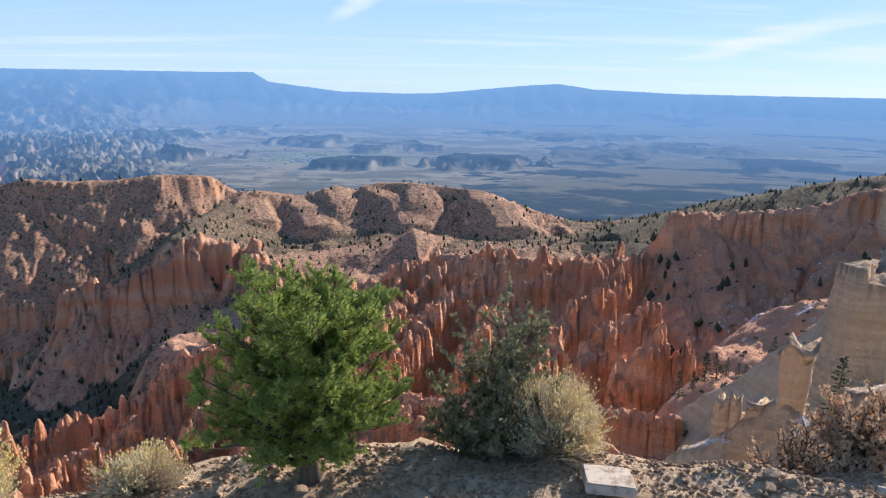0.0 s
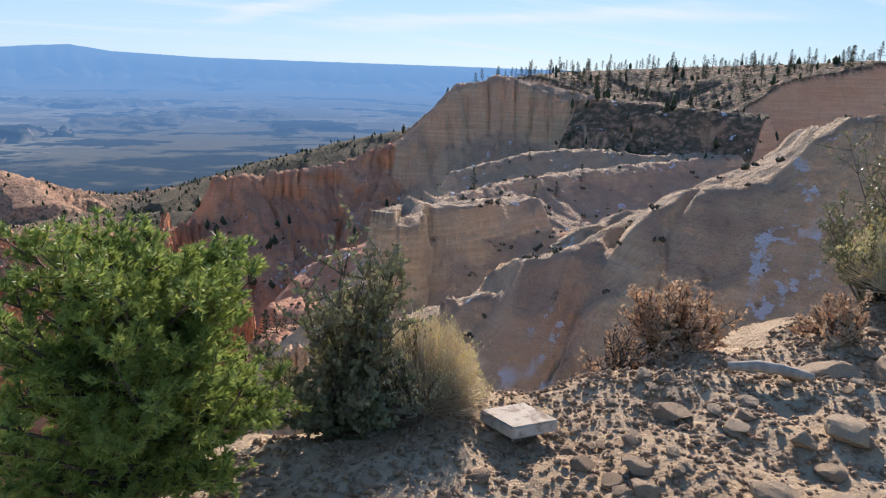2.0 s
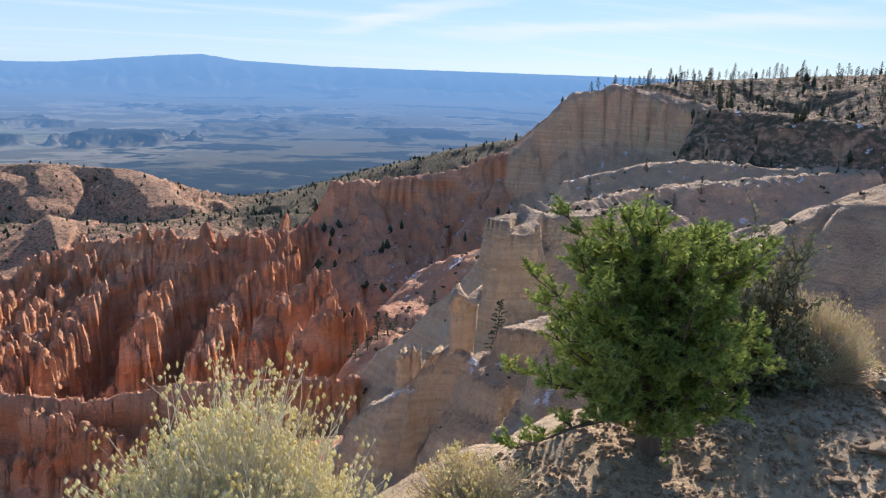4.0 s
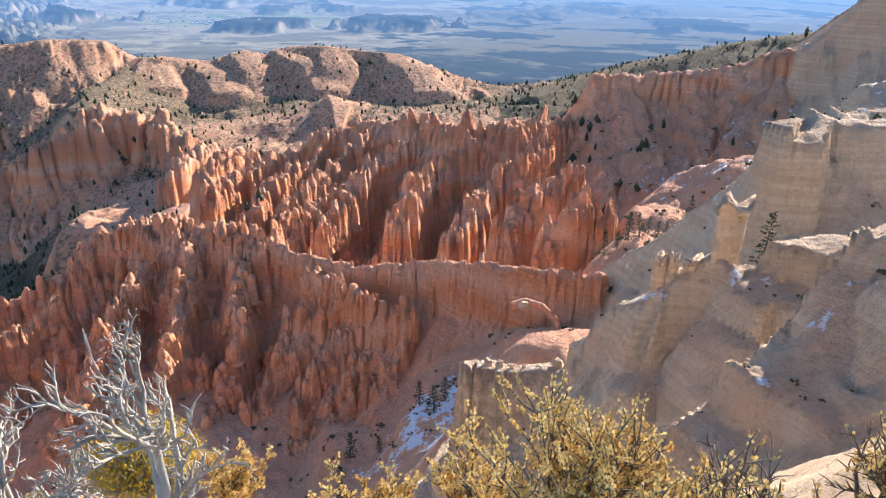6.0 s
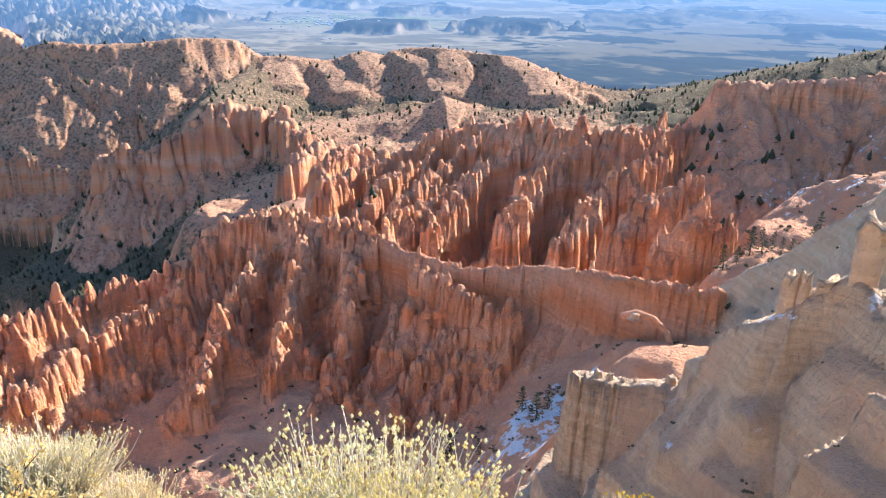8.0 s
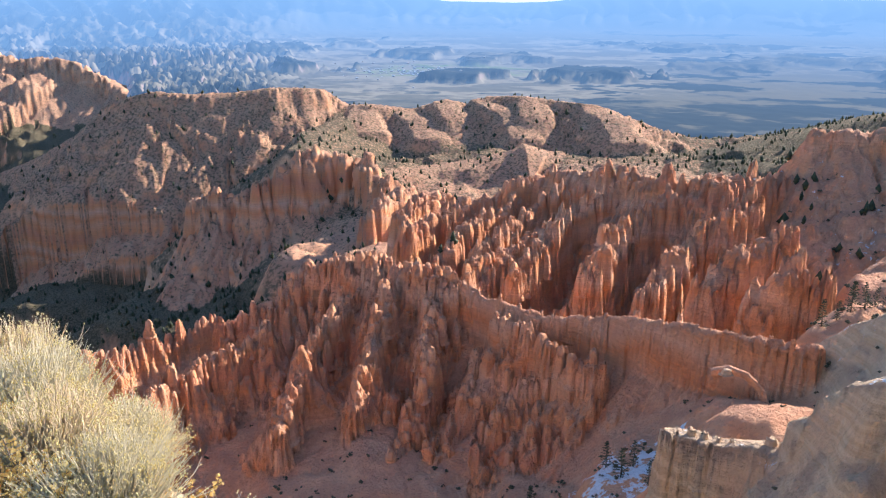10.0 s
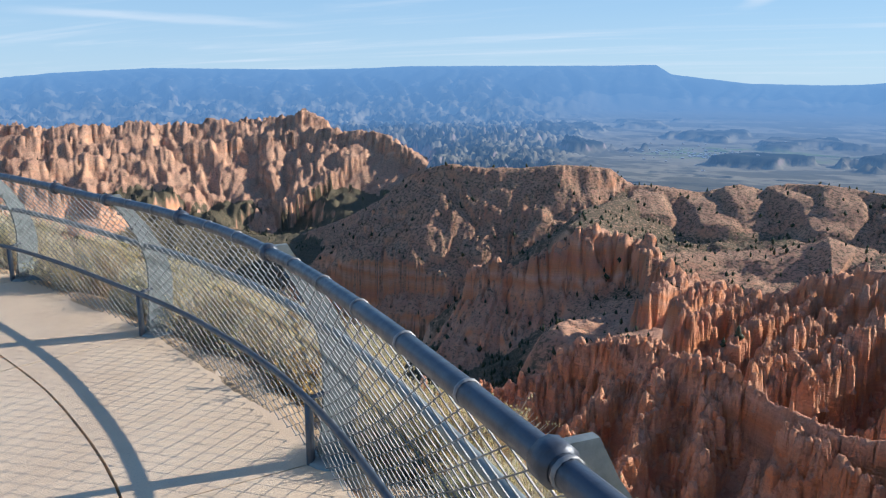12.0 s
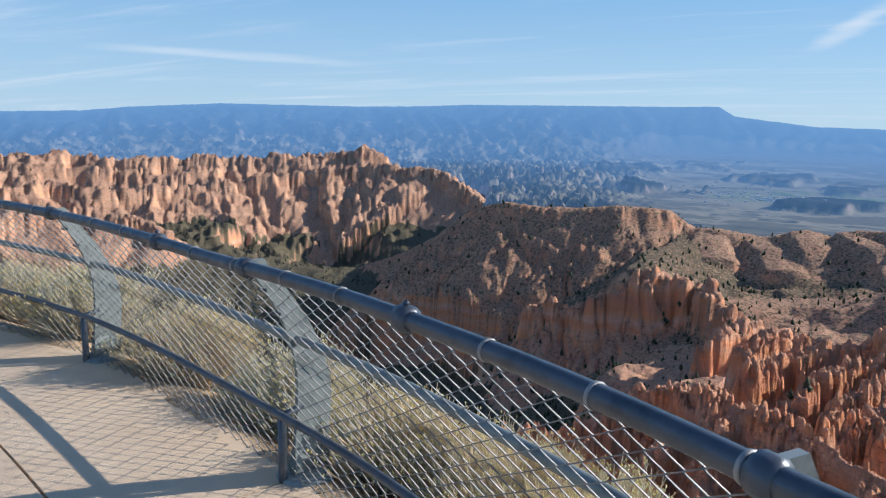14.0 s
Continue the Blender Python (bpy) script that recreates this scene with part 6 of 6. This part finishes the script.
for k, (x, y) in enumerate([(125, 175), (140, 190), (150, 182), (170, 195), (185, 200), (205, 208), (118, 165), (135, 165), (160, 178), (225, 260), (240, 290), (250, 275), (262, 300), (215, 250)]):
    place_pine(x, y, ground_z(x, y) - 0.2, rng.uniform(4.5, 8), k * 2, "small dark conifer on the pale slope", "conifers on the slopes")

# far woods and scrub, too many to count
woods, bush = Soup(), Soup()
cols = np.where(np.abs(np.degrees(AZ)) < 66)[0]
made = 0
while made < 9000:
    i, j = rng.randrange(len(RR) - 1), rng.choice(cols)
    r = RR[i]
    if r < 330 or rng.random() > GV[i, j] ** 1.5 or (r < 640 and AZ[j] > 0.4 and rng.random() < 0.8):
        continue
    x, y, z = gx[i, j] + rng.gauss(0, 2), gy[i, j] + rng.gauss(0, 2), GH[i, j]
    if abs(GH[i + 1, j] - z) > 1.2 * (RR[i + 1] - r):
        continue
    h = rng.uniform(3.0, 8.0)
    w = h * rng.uniform(0.16, 0.3)
    woods.lump((x, y, z + h * 0.42), w, rng, h / w * 0.5)
    woods.lump((x + rng.gauss(0, w * 0.4), y, z + h * 0.2), w * 1.15, rng, 1.2)
    made += 1
made = 0
while made < 2600:
    i, j = rng.randrange(len(RR) - 1), rng.choice(cols)
    r = RR[i]
    if r < 60 or r > 700 or GV[i, j] < 0.06 or rng.random() > 0.25 + GV[i, j]:
        continue
    z = GH[i, j]
    if abs(GH[i + 1, j] - z) > 0.8 * (RR[i + 1] - r):
        continue
    x, y = gx[i, j], gy[i, j]
    w = rng.uniform(0.45, 1.3) * (0.45 if r < 140 else 1.0)
    for _ in range(4):
        bush.lump((x + rng.gauss(0, w * 0.5), y + rng.gauss(0, w * 0.5), z + w * rng.uniform(0.2, 0.6)), w * rng.uniform(0.4, 0.75), rng, 0.9)
    made += 1
tagged(part_mesh("woods", woods.mesh("woods"), FOREST), "scattered dark juniper and pine woods on far slopes", "woods", kind="stuff")
tagged(part_mesh("scrub", bush.mesh("scrub"), SCRUB), "low dark scrub dotted over the bare slopes", "scrub", kind="stuff")

# ---- stones of the rim ----


def rock_mesh(seed):
    rng = random.Random(seed)
    bm = bmesh.new()
    bmesh.ops.create_icosphere(bm, subdivisions=3, radius=1.0)
    off = Vector((rng.uniform(0, 50), rng.uniform(0, 50), rng.uniform(0, 50)))
    planes = [(Vector((rng.gauss(0, 1), rng.gauss(0, 1), rng.gauss(0, 1))).normalized(), rng.uniform(0.5, 0.85)) for _ in range(9)]
    for v in bm.verts:
        for nrm, d in planes:
            k = v.co.dot(nrm)
            if k > d:
                v.co -= nrm * (k - d) * 0.92
        v.co *= 1 + 0.12 * noise.noise(v.co * 2.2 + off) + 0.05 * noise.noise(v.co * 6 + off)
        v.co.z *= 0.6
    me = bpy.data.meshes.new("rock")
    bm.to_mesh(me)
    bm.free()
    me.materials.append(STONE)
    return me


ROCKS = [rock_mesh(80 + k) for k in range(8)]
rng = random.Random(31)
big = [(-0.78, 2.38, 0.085), (0.12, 2.24, 0.11), (0.35, 2.06, 0.14), (0.62, 1.97, 0.12), (-1.03, 1.75, 0.09), (-0.66, 1.51, 0.1), (-1.45, 1.32, 0.11), (-1.22, 2.15, 0.06), (-0.39, 1.87, 0.1), (0.85, 1.74, 0.13), (-0.02, 1.64, 0.11), (1.31, 2.2, 0.2), (1.77, 2.38, 0.24), (-3.06, 1.87, 0.07)]
for k in range(270):
    x = rng.uniform(-4.2, 2.2) if k < 110 else rng.uniform(-2.3, 1.6)
    big.append((x, rng.uniform(0.9, 2.65) if x > -2.2 else rng.uniform(1.6, 2.9), rng.choice((0.018, 0.022, 0.028, 0.034, 0.042, 0.055))))
for k, (x, y, s) in enumerate(big):
    ob = new("rock", ROCKS[k % len(ROCKS)])
    ob.matrix_basis = Matrix.Translation((x, y, rim_z(x, y) + s * 0.22)) @ Euler((rng.uniform(-0.25, 0.25), rng.uniform(-0.25, 0.25), rng.uniform(0, 6.28))).to_matrix().to_4x4() @ Matrix.Diagonal((s * rng.uniform(0.9, 1.4), s, s * rng.uniform(0.7, 1.0), 1))
    tagged(ob, "loose tan limestone rock on the rim gravel", "rock", "rocks on the rim")
gravel = Soup()
for k in range(15000):
    x = rng.uniform(-4.6, 2.8)
    edge = float(np.interp(x, [p[0] for p in EDGE], [p[1] for p in EDGE]))
    y = edge - abs(rng.gauss(0, 0.9)) + 0.15
    s = rng.choice((0.006, 0.008, 0.010, 0.013, 0.017))
    gravel.lump((x, y, rim_z(x, y) + s * 0.3), s, rng, 0.7)
tagged(part_mesh("gravel", gravel.mesh("gravel"), STONE), "fine tan gravel strewn over the rim", "gravel", kind="stuff")

# the flat pale stone at the edge
bm = bmesh.new()
bmesh.ops.create_cube(bm, size=1.0)
bmesh.ops.scale(bm, vec=(0.205, 0.225, 0.045), verts=bm.verts)
bmesh.ops.bevel(bm, geom=bm.edges[:], offset=0.006, segments=2, affect="EDGES")
for v in bm.verts:
    v.co += Vector((noise.noise(v.co * 19), noise.noise(v.co * 23 + Vector((5, 0, 0))), noise.noise(v.co * 17) * 0.4)) * 0.006
flat = part("stone_slab", bm, SLAB)
flat.matrix_basis = pose(-1.36, 2.61, 1.0, -7, 3, -6)
tagged(flat, "pale squared stone slab lying at the rim edge", "stone")
# a weathered log
lg = Soup()
log_pts = [Vector((-0.31, 2.46, 1.055)), Vector((-0.23, 2.37, 1.069)), Vector((-0.18, 2.29, 1.073)), Vector((-0.12, 2.18, 1.064))]
lg.tube(log_pts, [0.018, 0.026, 0.024, 0.016], 9)
tagged(part_mesh("log", lg.mesh("log"), DEADWOOD, smooth=True), "short weathered grey log behind a shrub", "log")
# grass tufts
for k, (x, y, r) in enumerate([(-0.92, 1.36, 0.11), (-0.75, 0.97, 0.16), (-1.5, 2.08, 0.05), (-2.75, 1.3, 0.07), (-1.25, 0.62, 0.13)]):
    stem_bush("grass_tuft", on_rim(x, y), "dry pale grass tuft on the gravel", r, r * 1.1, 160, SAGE, FLOWER, 90 + k, 0.0, inner=False, group="grass tufts", thick=0.0012)
leaf_bush("tall_shrub", on_rim(1.61, 2.75), "tall twiggy shrub with pale seed heads on the rim", 0.42, 1.35, 50, MAHOGANY, 95, 0.02, 18, upright=0.6)
stem_bush("rabbitbrush", on_rim(1.4600000000000002, 2.5), "pale rabbitbrush below the tall shrub", 0.36, 0.5, 1200, SAGE, FLOWER, 96, 0.8, 0.011, group="rabbitbrush on the rim")
